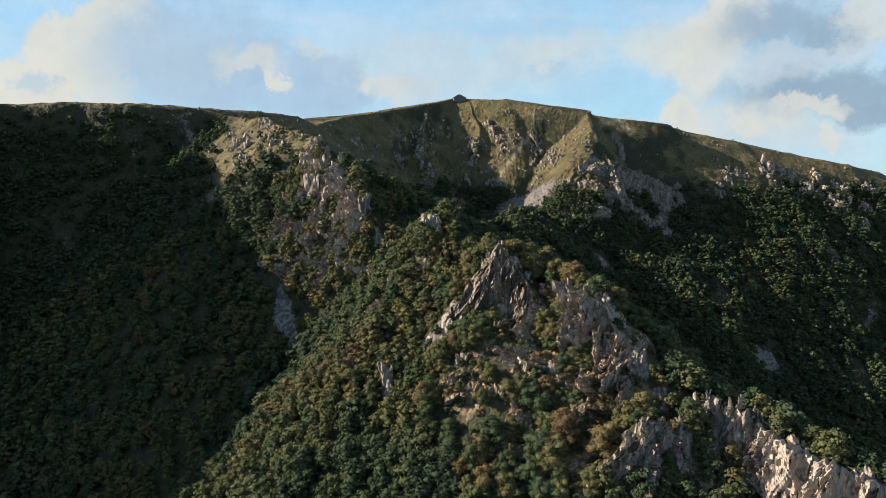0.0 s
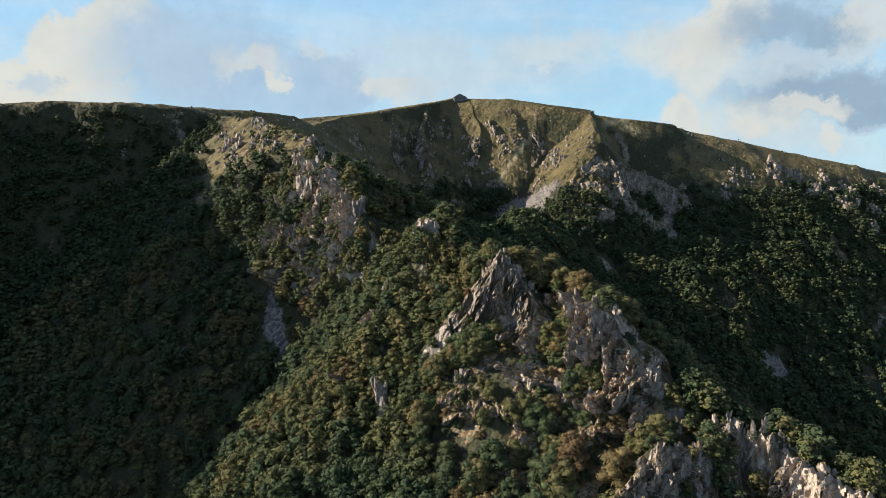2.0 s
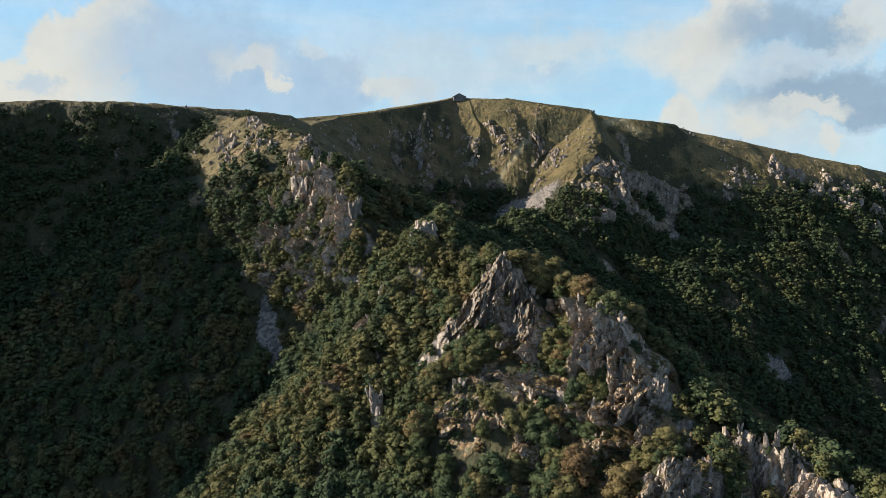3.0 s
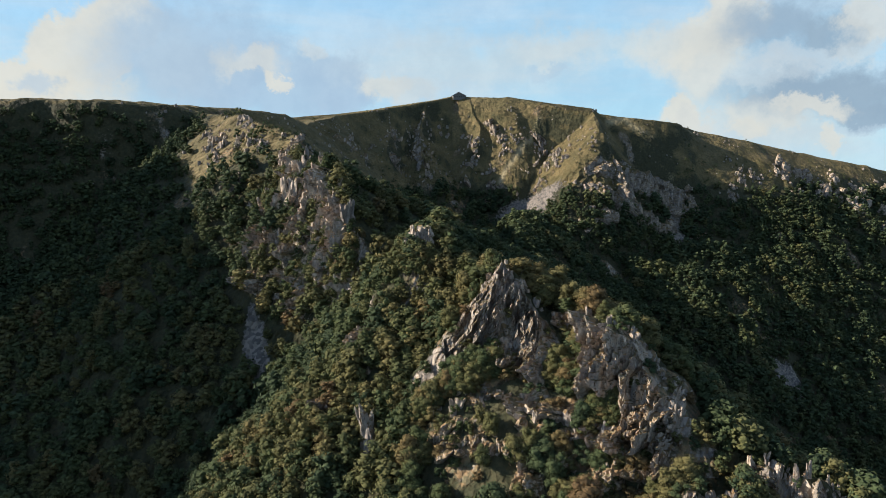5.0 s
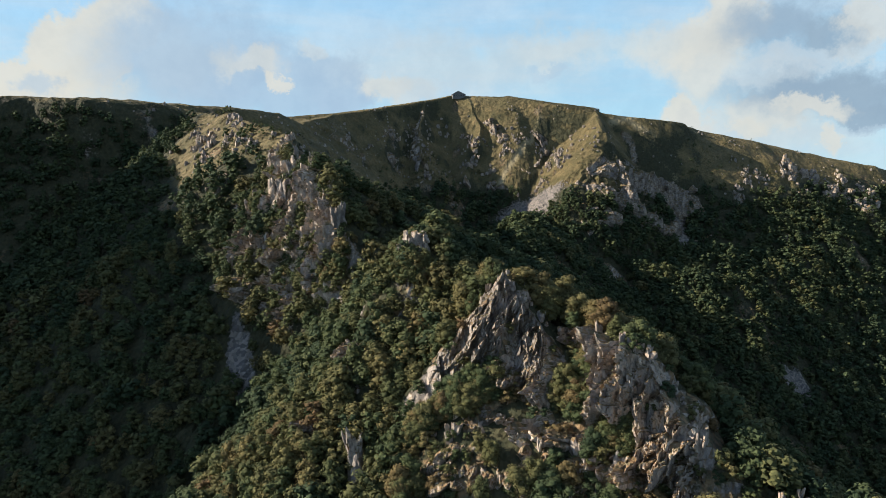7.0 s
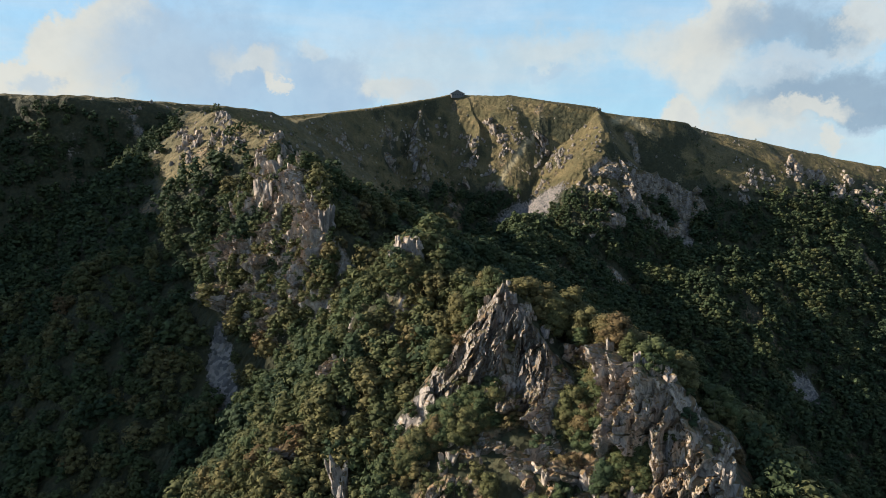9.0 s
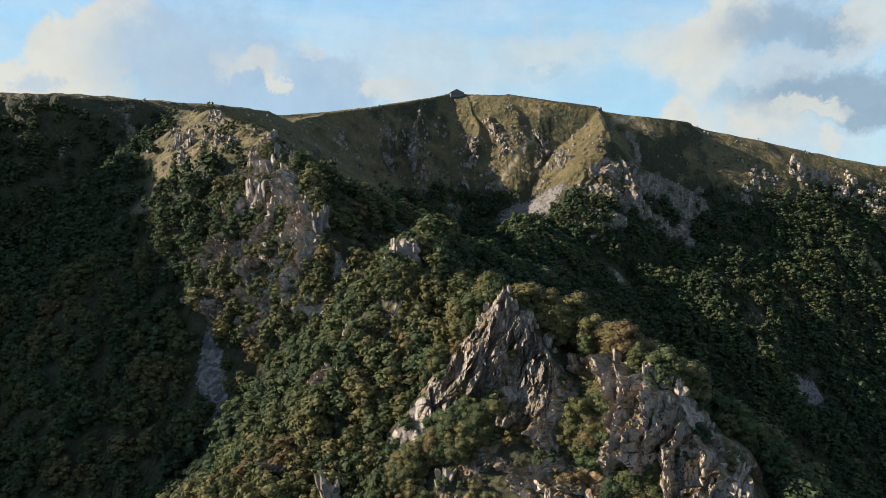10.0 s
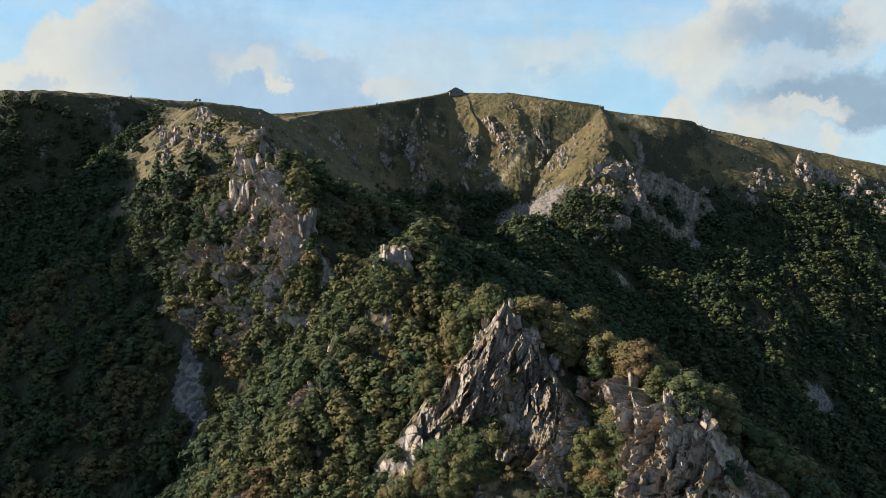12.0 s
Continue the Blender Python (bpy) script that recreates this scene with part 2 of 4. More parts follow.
def make_foliage(name, per_object):
    m, g, b, out = material(name)
    if per_object:
        r = g.add("ShaderNodeObjectInfo").outputs["Random"]
    else:
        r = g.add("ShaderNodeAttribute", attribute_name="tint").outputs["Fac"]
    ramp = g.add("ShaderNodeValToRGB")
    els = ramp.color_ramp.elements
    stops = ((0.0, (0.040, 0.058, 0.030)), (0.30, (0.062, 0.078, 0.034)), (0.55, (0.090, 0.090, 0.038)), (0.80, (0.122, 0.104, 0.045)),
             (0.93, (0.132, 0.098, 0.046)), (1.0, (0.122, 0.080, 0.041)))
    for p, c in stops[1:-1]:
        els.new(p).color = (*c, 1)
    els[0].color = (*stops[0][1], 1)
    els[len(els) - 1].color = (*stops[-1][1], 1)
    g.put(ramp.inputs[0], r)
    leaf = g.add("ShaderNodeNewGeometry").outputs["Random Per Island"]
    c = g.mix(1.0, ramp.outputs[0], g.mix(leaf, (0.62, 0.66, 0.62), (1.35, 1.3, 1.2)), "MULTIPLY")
    g.put(b.inputs["Base Color"], c)
    tr = g.add("ShaderNodeBsdfTranslucent")
    g.put(tr.inputs[0], c)
    mx = g.add("ShaderNodeMixShader")
    mx.inputs[0].default_value = 0.22
    g.put(mx.inputs[1], b.outputs[0])
    g.put(mx.inputs[2], tr.outputs[0])
    g.put(out.inputs[0], mx.outputs[0])
    return m


def make_plain(name, a, bcol, scale=1.0, rough=0.85, relief=0.02):
    m, g, b, _ = material(name)
    vec = g.add("ShaderNodeNewGeometry").outputs["Position"]
    n = g.noise(vec, scale, 6, 0.6)
    g.put(b.inputs["Base Color"], g.mix(g.step(n, 0.3, 0.7), a, bcol))
    b.inputs["Roughness"].default_value = rough
    bump(g, b, n, relief)
    return m


ROCK = make_rock("weathered_rock")
PALE_ROCK = make_rock("fresh_pale_rock", 0.9)
GROUND = make_ground()
LEAF = make_foliage("leaves", True)
WOODS = make_foliage("woodland_leaves", False)
BARK = make_plain("bark", (0.09, 0.075, 0.06), (0.17, 0.15, 0.125), 2.0)
# the blue of the air before the far hills is put into their colour
FAR = make_plain("hazed_distant_woods", (0.16, 0.22, 0.30), (0.24, 0.30, 0.37), 0.004, 1.0, 1.0)
SLATE = make_plain("slate", (0.05, 0.05, 0.055), (0.09, 0.09, 0.095), 1.5)
PLASTER = make_plain("plaster", (0.12, 0.115, 0.11), (0.17, 0.16, 0.15), 0.8)
GLASS = make_plain("dark_glass", (0.02, 0.025, 0.03), (0.04, 0.045, 0.05), 0.5, 0.15, 0.0)


# ---- shape of the land ----
def lattice(ix, iy, seed):
    n = (ix * 374761393 + iy * 668265263 + seed * 362437) & 0x7FFFFFFF
    n = ((n ^ (n >> 13)) * 1274126177) & 0x7FFFFFFF
    return ((n ^ (n >> 16)) & 0xFFFF) / 65535.0


def value_noise(x, y, seed):
    ix, iy = np.floor(x).astype(np.int64), np.floor(y).astype(np.int64)
    fx, fy = x - ix, y - iy
    fx, fy = fx * fx * (3 - 2 * fx), fy * fy * (3 - 2 * fy)
    a, b = lattice(ix, iy, seed), lattice(ix + 1, iy, seed)
    c, d = lattice(ix, iy + 1, seed), lattice(ix + 1, iy + 1, seed)
    return (a * (1 - fx) + b * fx) * (1 - fy) + (c * (1 - fx) + d * fx) * fy


def fbm(x, y, size, octaves=4, seed=0, ridged=False):
    total, amp, norm = 0.0, 1.0, 0.0
    for k in range(octaves):
        v = value_noise(x / size + 17.3 * k, y / size - 9.1 * k, seed + k) * 2 - 1
        total = total + amp * ((1 - np.abs(v)) * 2 - 1 if ridged else v)
        norm += amp
        amp *= 0.5
        size *= 0.5
    return total / norm


# Ridges: x, y, z of the crest, then for the left and the right flank (looking along the line) the slope and the height of the cliff at its top
RIDGES = []
# unseen bluff added beside the plateau so that its shade fills the valley
RIDGES.append(((-640, 230, 240, 0.5, 1.0, 0), (-500, 322, 334, 0.6, 1.3, 0), (-482, 350, 370, 0.8, 1.4, 0), (-480, 385, 420, 0.9, 1.4, 0),
               (-480, 425, 424, 0.9, 1.4, 0), (-480, 470, 434, 0.9, 1.4, 0), (-480, 520, 447, 1.0, 1.5, 0), (-484, 564, 449, 2.0, 2.0, 0),
               (-492, 583, 392, 3.0, 3.0, 0)))
RIDGES.append(((-500, 566, 352, 0.02, 0.7, 66), (-411, 584, 350.5, 0.02, 0.62, 70), (-347, 594, 353, 0.0, 0.62, 70), (-290, 605, 352, 0.0, 0.62, 70),
               (-265, 612, 351.5, 0.0, 0.64, 65), (-240, 622, 351, 0.0, 0.66, 60), (-213, 645, 345, 0.3, 0.7, 46)))
# rim to the notch and on over the summit
RIDGES.append(((-213, 640, 345, 0.8, 0.8, 0), (-197, 715, 328, 0.0, 0.72, 0), (-168, 800, 342, 0.04, 0.84, 6), (-130, 900, 361, 0.06, 1.1, 10),
               (-73, 995, 378, 0.1, 1.3, 14), (20, 1074, 402, 0.1, 1.4, 2), (40, 1078, 403, 0.1, 1.25, -18), (107, 1052, 399, 0.1, 1.34, -24),
               (226, 1003, 372, 0.1, 1.9, 8), (386, 1061, 353, 0.1, 1.12, -14)))
RIDGES.append(((386, 1061, 353, 0.1, 1.12, -14), (488, 1081, 334, 0.1, 1.04, -26), (590, 1091, 313, 0.1, 1.14, -24), (687, 1091, 294, 0.1, 1.14, -16),
               (748, 1081, 270, 0.1, 1.0, -8), (1000, 1010, 180, 0.2, 0.8, 0)))
# spur with the cliff below the summit
RIDGES.append(((226, 1003, 372, 1.0, 1.1, 0), (221, 980, 367, 1.25, 1.05, 0), (222, 945, 347, 1.8, 1.05, 0), (237, 914, 303, 1.9, 1.7, 0),
               (205, 900, 286, 2.2, 1.4, 0), (173, 887, 262, 2.2, 1.3, 0), (158, 876, 226, 1.8, 1.3, 0)))
# grey wall below the spur
RIDGES.append(((232, 916, 300, 1.0, 0.95, 60), (285, 928, 286, 0.9, 0.95, 60), (330, 945, 264, 0.9, 0.9, 40), (362, 965, 250, 0.9, 0.9, 16)))
# rib in the bowl
RIDGES.append(((48, 1065, 398, 1.5, 1.2, 0), (62, 1005, 350, 1.5, 1.2, 0), (44, 950, 290, 1.5, 1.2, 0)))
# shorter ribs of the far slopes
RIDGES.append(((-20, 1040, 390, 1.1, 1.1, 0), (-24, 960, 326, 1.1, 1.1, 8), (-20, 900, 266, 1.0, 1.0, 0)))
RIDGES.append(((500, 1075, 330, 0.85, 0.85, 0), (515, 1010, 282, 1.0, 1.0, 8), (498, 902, 155, 1.1, 1.1, 0)))
RIDGES.append(((640, 1090, 300, 0.85, 0.85, 0), (622, 985, 220, 1.0, 1.0, 10), (556, 862, 62, 1.1, 1.1, 0)))
# buttress that comes forward
RIDGES.append(((-213, 640, 345, 0.9, 1.0, -2), (-172, 592, 341, 1.2, 1.0, -6), (-144, 546, 333, 1.5, 1.0, -6), (-114, 505, 323, 1.7, 1.0, -8),
               (-90, 473, 316, 1.7, 1.1, 0), (-76, 432, 304, 1.6, 1.35, 8), (-62, 409, 296, 1.4, 1.45, 16), (-53, 393, 285, 1.1, 1.3, 30),
               (-46, 381, 271, 1.2, 1.3, 30), (-42, 366, 240, 1.3, 1.1, 10)))
# two bands of columns across its nose
RIDGES.append(((-108, 442, 262, 0.5, 1.2, 20), (-95, 429, 273, 0.4, 1.25, 26), (-81, 416, 283, 0.4, 1.3, 28), (-62, 408, 296, 0.5, 1.3, 28), (-54, 393, 285, 1.0, 1.3, 26)))
RIDGES.append(((-98, 410, 232, 0.4, 1.2, 12), (-86, 399, 244, 0.4, 1.2, 18), (-75, 392, 253, 0.4, 1.2, 22), (-60, 384, 255, 0.6, 1.2, 22), (-48, 374, 250, 0.8, 1.2, 16)))
# grassy rib beside the buttress, down to its wooded foot
RIDGES.append(((-207, 632, 344, 0.8, 0.8, 0), (-185, 562, 320, 0.8, 0.85, 0), (-160, 512, 290, 0.8, 1.1, 0), (-134, 464, 274, 1.0, 1.3, 2),
               (-122, 436, 246, 1.2, 1.5, 0)))
# wooded shoulder of the buttress
RIDGES.append(((-76, 440, 302, 1.0, 1.2, 0), (-51, 433, 291, 1.0, 1.2, 0), (-40, 420, 280, 1.0, 1.2, 4), (-27, 405, 266, 1.0, 1.1, 6), (-18, 390, 253, 1.0, 1.0, 4)))
# wooded ridge with its crags, down to the pinnacles in front
RIDGES.append(((-62, 402, 230, 0.9, 1.0, 0), (-30, 380, 249, 0.9, 1.0, 0), (-10, 358, 259, 0.9, 1.0, 0), (1, 340, 270, 0.9, 1.05, 4), (1, 325, 267, 0.9, 1.08, 6),
               (12, 304, 249, 0.9, 1.05, 8), (19, 288, 250, 0.95, 1.1, 24), (25, 275, 265, 1.05, 0.95, 46), (33, 274, 259, 0.95, 0.95, 46),
               (41, 272, 248, 0.9, 0.95, 46)))
RIDGES.append(((41, 272, 248, 0.9, 0.95, 46), (52, 262, 250, 0.9, 0.95, 46), (57.5, 248, 247, 0.9, 0.95, 44), (65, 244.5, 245, 0.95, 0.95, 36),
               (71, 240, 230, 0.9, 0.9, 22), (77, 236.5, 220, 0.85, 0.9, 14)))
RIDGES.append(((77, 236.5, 220, 0.85, 0.9, 14), (88, 231, 216, 0.85, 0.9, 10), (97, 222, 214, 0.85, 0.9, 18),
               (109, 216, 211, 0.85, 0.95, 24), (120, 204, 204, 0.9, 0.95, 26), (141, 188, 199, 0.9, 0.95, 26), (172, 166, 180, 0.9, 0.9, 12)))
# wooded shoulder below the scree
RIDGES.append(((125, 885, 228, 0.75, 0.8, 0), (98, 800, 231, 0.75, 0.8, 0), (84, 720, 212, 0.75, 0.8, 0), (90, 640, 172, 0.8, 0.8, 0)))
# wooded spur below the cliff
RIDGES.append(((205, 870, 205, 0.5, 0.8, 0), (240, 816, 176, 0.5, 0.95, 0), (300, 806, 165, 0.5, 1.0, 0), (345, 802, 157, 0.5, 1.05, 0),
               (430, 800, 118, 0.5, 1.0, 0), (520, 770, 60, 0.6, 1.0, 0)))
# wooded back of the summit crag
RIDGES.append(((30, 284, 252, 0.9, 1.0, 0), (44, 281, 250, 0.9, 1.0, 0), (56, 272, 247, 0.9, 1.0, 0), (65, 260, 242, 0.9, 1.0, 0)))
# bench below the cliff
RIDGES.append(((175, 884, 218, 0.5, 0.7, 0), (290, 866, 192, 0.5, 0.85, 0), (400, 880, 180, 0.5, 0.9, 0), (505, 905, 176, 0.5, 1.0, 0)))
# knobs: crest crag, flank crags, left rib of the summit crag
RIDGES.append(((-12, 324, 263, 1.4, 1.6, 0), (-8, 322, 271, 1.5, 1.7, 3), (-3, 320, 271, 1.5, 1.7, 3), (2, 318, 260, 1.4, 1.6, 0)))
RIDGES.append(((-36, 316, 224, 2.6, 3.0, 0), (-32, 312, 231, 2.8, 3.2, 0), (-27, 307, 229, 2.8, 3.2, 0)))
RIDGES.append(((25, 275, 262, 2.6, 1.4, 0), (12, 275.5, 248, 3.0, 1.4, 0), (5, 275.5, 240, 3.2, 1.4, 0), (-1, 274, 231, 3.2, 1.4, 0), (-6, 269, 213, 2.8, 1.4, 0)))
# wooded rib on the left flank
RIDGES.append(((2, 314, 243, 0.9, 0.9, 0), (-16, 305, 236, 0.9, 0.95, 0), (-29, 300, 226, 0.95, 1.7, 0), (-26, 276, 199, 1.0, 1.9, 0),
               (-29, 250, 176, 1.0, 1.6, 0)))
# side rib with broken crags
RIDGES.append(((58, 206, 188, 1.0, 1.0, 12), (64, 209, 204, 1.0, 1.0, 22), (71, 211, 210, 0.9, 1.0, 26), (82, 212, 209, 0.9, 1.0, 24), (96, 217, 211, 0.9, 1.0, 20)))


def land(x, y):
    """Height of the bare land."""
    wx = x + 9 * fbm(x, y, 70, 3, 5) * np.clip((np.hypot(x - 40, y - 260) - 60) / 150, 0.15, 1)
    wy = y + 9 * fbm(x, y, 70, 3, 9) * np.clip((np.hypot(x - 40, y - 260) - 60) / 150, 0.15, 1)
    top = np.full(x.shape, -60.0) + 0.02 * np.abs(x)
    for line in RIDGES:
        for p, q in zip(line, line[1:]):
            dx, dy = q[0] - p[0], q[1] - p[1]
            t = np.clip(((wx - p[0]) * dx + (wy - p[1]) * dy) / (dx * dx + dy * dy), 0, 1)
            ox, oy = wx - p[0] - t * dx, wy - p[1] - t * dy
            d = np.hypot(ox, oy)
            side = (dx * oy - dy * ox) / (np.hypot(dx, dy) * np.maximum(d, 1e-6))       # 1 left, -1 right
            w = np.clip(0.5 - side * 0.9, 0, 1)                                       # share of the right flank
            mixed = [p[k] + t * (q[k] - p[k]) for k in range(2, 6)]
            left = mixed[1] * d + 0.5 * np.maximum(d - 140, 0)
            e = mixed[3]
            right = mixed[2] * d + e * (1 - np.exp(-d / np.where(e > 0, np.where(y > 450, 24.0, 7.0), 34.0)))
            if line[0][:2] == (-500, 566):                                            # rounded brow over the shaded cliff
                right = mixed[2] * d + e * (1 - np.exp(-(d / 26.0) ** 2.2))
            right = right + np.where(y > 450, 0.4, 0.0) * np.maximum(d - 150, 0)
            h = mixed[0] - left * (1 - w) - right * w
            k = 5.0
            top = np.where(np.abs(top - h) < k, np.maximum(top, h) + (k - np.abs(top - h)) ** 2 / (4 * k), np.maximum(top, h))
    return top


def relief(x, y, h, steep):
    """Gullies, ribs and lumps on the land."""
    crest = np.clip((steep - 0.25) / 0.5, 0, 1) * np.where((x < -185) & (y > 480) & (y < 720), 0.3, 1.0)
    far = np.clip((y - 420) / 300, 0, 1)
    rim = np.interp(x, (-213, -168, -130, -73, 20, 107, 226, 386, 488, 590, 687, 748), (345, 347, 361, 378, 402, 399, 372, 353, 334, 313, 294, 270))
    brow = np.where(y > 700, np.clip((rim - h - 3) / 28, 0.04, 1), 1.0)
    crest = crest * brow * np.where((x > 240) & (y > 940), 0.4, 1.0)
    h = h + crest * (6.0 * far + 2.2) * fbm(x, y, 46, 4, 21, True) + 1.6 * brow * fbm(x, y, 12, 3, 31)
    cliff = np.clip((steep - 0.95) / 0.5, 0, 1)
    h = h + cliff * 2.0 * fbm(x, y, 18, 2, 41)
    return h


def spread(a, b, n, power):
    return a + (b - a) * np.linspace(0, 1, n) ** power


GX = np.concatenate([-spread(700, 4500, 34, 2.2)[::-1], np.arange(-694, -150, 6.5), np.arange(-150, -45, 1.4), np.arange(-45, 138, 1.6), np.arange(138, 175, 2.2), np.arange(175, 790, 5.2), spread(790, 4500, 34, 2.2)])
GY = np.concatenate([-spread(-100, 4500, 30, 2.2)[::-1], np.arange(112, 170, 4.0), np.arange(170, 188, 1.8), np.arange(188, 294, 1.6), np.arange(294, 440, 1.6), np.arange(440, 700, 4.2), np.arange(700, 1130, 3.8), spread(1130, 4800, 34, 2.2)])
XX, YY = np.meshgrid(GX, GY)


def slope_of(h):
    gy, gx = np.gradient(h, GY, GX)
    return np.hypot(gx, gy)


HH = land(XX, YY)
STEEP0 = slope_of(HH)
HH = relief(XX, YY, HH, STEEP0)
away = np.clip((np.hypot(XX, YY - 500) - 1300) / 2200, 0, 1)
HH = HH * (1 - away) + away * (120 + 130 * fbm(XX, YY, 1500, 3, 77))
STEEP = slope_of(HH)


def sample(grid, x, y):
    """Value of a grid at places x, y."""
    x, y = np.asarray(x, float), np.asarray(y, float)
    i = np.clip(np.searchsorted(GX, x) - 1, 0, len(GX) - 2)
    j = np.clip(np.searchsorted(GY, y) - 1, 0, len(GY) - 2)
    u, v = (x - GX[i]) / (GX[i + 1] - GX[i]), (y - GY[j]) / (GY[j + 1] - GY[j])
    return (grid[j, i] * (1 - u) + grid[j, i + 1] * u) * (1 - v) + (grid[j + 1, i] * (1 - u) + grid[j + 1, i + 1] * u) * v


def height(x, y):
    return float(sample(HH, x, y))


# covers of the land: grass on the tops, rock where it is steep, scree in patches
def patch(x, y, cx, cy, rx, ry, turn=0.0):
    c, s = math.cos(radians(turn)), math.sin(radians(turn))
    u, v = ((x - cx) * c + (y - cy) * s) / rx, (-(x - cx) * s + (y - cy) * c) / ry
    return np.clip(1.6 - np.hypot(u, v), 0, 1)


SCREES = ((118, 898, 40, 22, 0), (318, 905, 12, 30, -10), (-90, 362, 5, 15, 25), (384, 722, 13, 16, 20))
CLIFFS = np.max([patch(XX, YY, *s) for s in ((205, 885, 62, 26, 20), (290, 920, 62, 26, 20), (-24, 930, 22, 40, 0), (-110, 860, 40, 22, 45), (620, 990, 60, 30, 10), (520, 1000, 40, 22, 0), (430, 965, 30, 20, 0))], axis=0)
SCREE = np.max([patch(XX, YY, *s) for s in SCREES], axis=0)
def trail(points, wide):
    best = np.full(XX.shape, 1e3)
    for (ax, ay), (bx, by) in zip(points, points[1:]):
        t = np.clip(((XX - ax) * (bx - ax) + (YY - ay) * (by - ay)) / ((bx - ax) ** 2 + (by - ay) ** 2), 0, 1)
        best = np.minimum(best, np.hypot(XX - ax - t * (bx - ax), YY - ay - t * (by - ay)))
    return np.clip(1.3 - best / wide, 0, 1)


TRAIL = np.maximum.reduce([trail(((150, 1010), (118, 975), (92, 950), (72, 915)), 4.0), trail(((280, 1010), (318, 990), (345, 955), (352, 925)), 4.5), trail(((250, 1003), (330, 1035), (390, 1052)), 4.0)])
wander = fbm(XX, YY, 60, 4, 61)
far_land = np.clip((YY - 640) / 60, 0, 1)
GRASS = np.clip((HH - np.where(YY > 700, 252, 280) - 18 * wander) / 20, 0, 1) * np.clip(1.7 - STEEP * 0.75, 0.2, 1) * np.maximum(far_land, np.clip((YY - 400) / 60, 0, 1))
GRASS *= np.where((XX < -195) & (YY < 680), np.where(HH > 342, np.clip(2.2 - STEEP * 1.7, 0.1, 1), 0.08), 1.0)
ROCKY = np.clip((STEEP - np.where(YY > 470, 1.15, 1.45)) / 0.6, 0, 1) * np.where(YY > 470, CLIFFS, 1)
ROCKY *= np.where(XX < -190, 0.25, 1.0)
ROCKY = np.maximum(ROCKY, np.clip(fbm(XX, YY, 30, 4, 71) * 1.9 - np.where((YY < 640) & (XX > -190), 0.15, 0.45), 0, 1) * np.clip((STEEP - 0.6) / 0.3, 0, 1) * (YY > 440))


OPEN = np.where((XX > -4) & (XX < 86) & (YY < 262) & (YY > np.where(XX < 45, 226, 206)), 1.0, 0.0)         # broken ground under the crags
ROCKY = np.maximum(ROCKY, OPEN * np.clip((STEEP - 0.7) / 0.4, 0, 1) * np.clip(0.55 + 1.2 * fbm(XX, YY, 12, 3, 75), 0, 1))


def hash3(ix, iy, iz, seed):
    return lattice(ix + iz * 131, iy + iz * 71, seed)


def blocks3(p, size, seed, tilt=0.0):
    """Fractured rock: for points p how far the block that each lies in stands out (-0.5 to 0.5), its face tilted at random."""
    size = np.array(size)
    q = p / size
    base = np.floor(q).astype(np.int64)
    best, ident, lean = np.full(len(p), 9.0), np.zeros(len(p)), np.zeros(len(p))
    for dx in (-1, 0, 1):
        for dy in (-1, 0, 1):
            for dz in (-1, 0, 1):
                c = base + (dx, dy, dz)
                spot = np.stack([hash3(c[:, 0], c[:, 1], c[:, 2], seed + k) for k in range(3)], 1)
                off = q - c - spot
                d = np.linalg.norm(off, axis=1)
                near = d < best
                best = np.where(near, d, best)
                ident = np.where(near, hash3(c[:, 0], c[:, 1], c[:, 2], seed + 7), ident)
                if tilt:
                    way = np.stack([hash3(c[:, 0], c[:, 1], c[:, 2], seed + 11 + k) - 0.5 for k in range(3)], 1)
                    lean = np.where(near, (off * way).sum(1) * 2, lean)
    return ident - 0.5 + tilt * lean


def shattered():
    """Pushes the cliffs of the land out and in, block by block."""
    gy, gx = np.gradient(HH, GY, GX)
    amount = np.clip((STEEP0 - 0.9) / 0.5, 0, 1) * np.where(YY > 470, CLIFFS, 1) * np.clip((1150 - YY) / 100, 0, 1) * (XX > -460) * (XX < 790) * (YY > 150)
    pick = amount.ravel() > 0.01
    p = np.stack([XX.ravel(), YY.ravel(), HH.ravel()], 1)[pick]
    out = np.stack([-gx.ravel(), -gy.ravel(), np.full(gx.size, 0.35)], 1)[pick]
    out /= np.linalg.norm(out, axis=1)[:, None]
    far = 1 + np.clip((p[:, 1] - 420) / 300, 0, 1)
    warp = np.stack([fbm(p[:, 0], p[:, 2], 6, 2, 3), fbm(p[:, 1], p[:, 2], 6, 2, 4), 0 * p[:, 0]], 1)
    q = p + warp * 1.2
    q[:, 0] -= 0.22 * p[:, 2]                       # the joints lean
    push = 6.8 * blocks3(q, (11, 11, 22), 301, 0.55) + 2.3 * blocks3(q, (3.6, 3.6, 7.5), 401, 0.8) + 1.3 * blocks3(q, (1.5, 1.5, 2.6), 501, 1.0)
    push *= far * amount.ravel()[pick] * np.where(p[:, 1] < 440, 0.3, 0.5)
    whole = np.stack([XX.ravel(), YY.ravel(), HH.ravel()], 1)
    whole[pick] += out * push[:, None]
    return whole


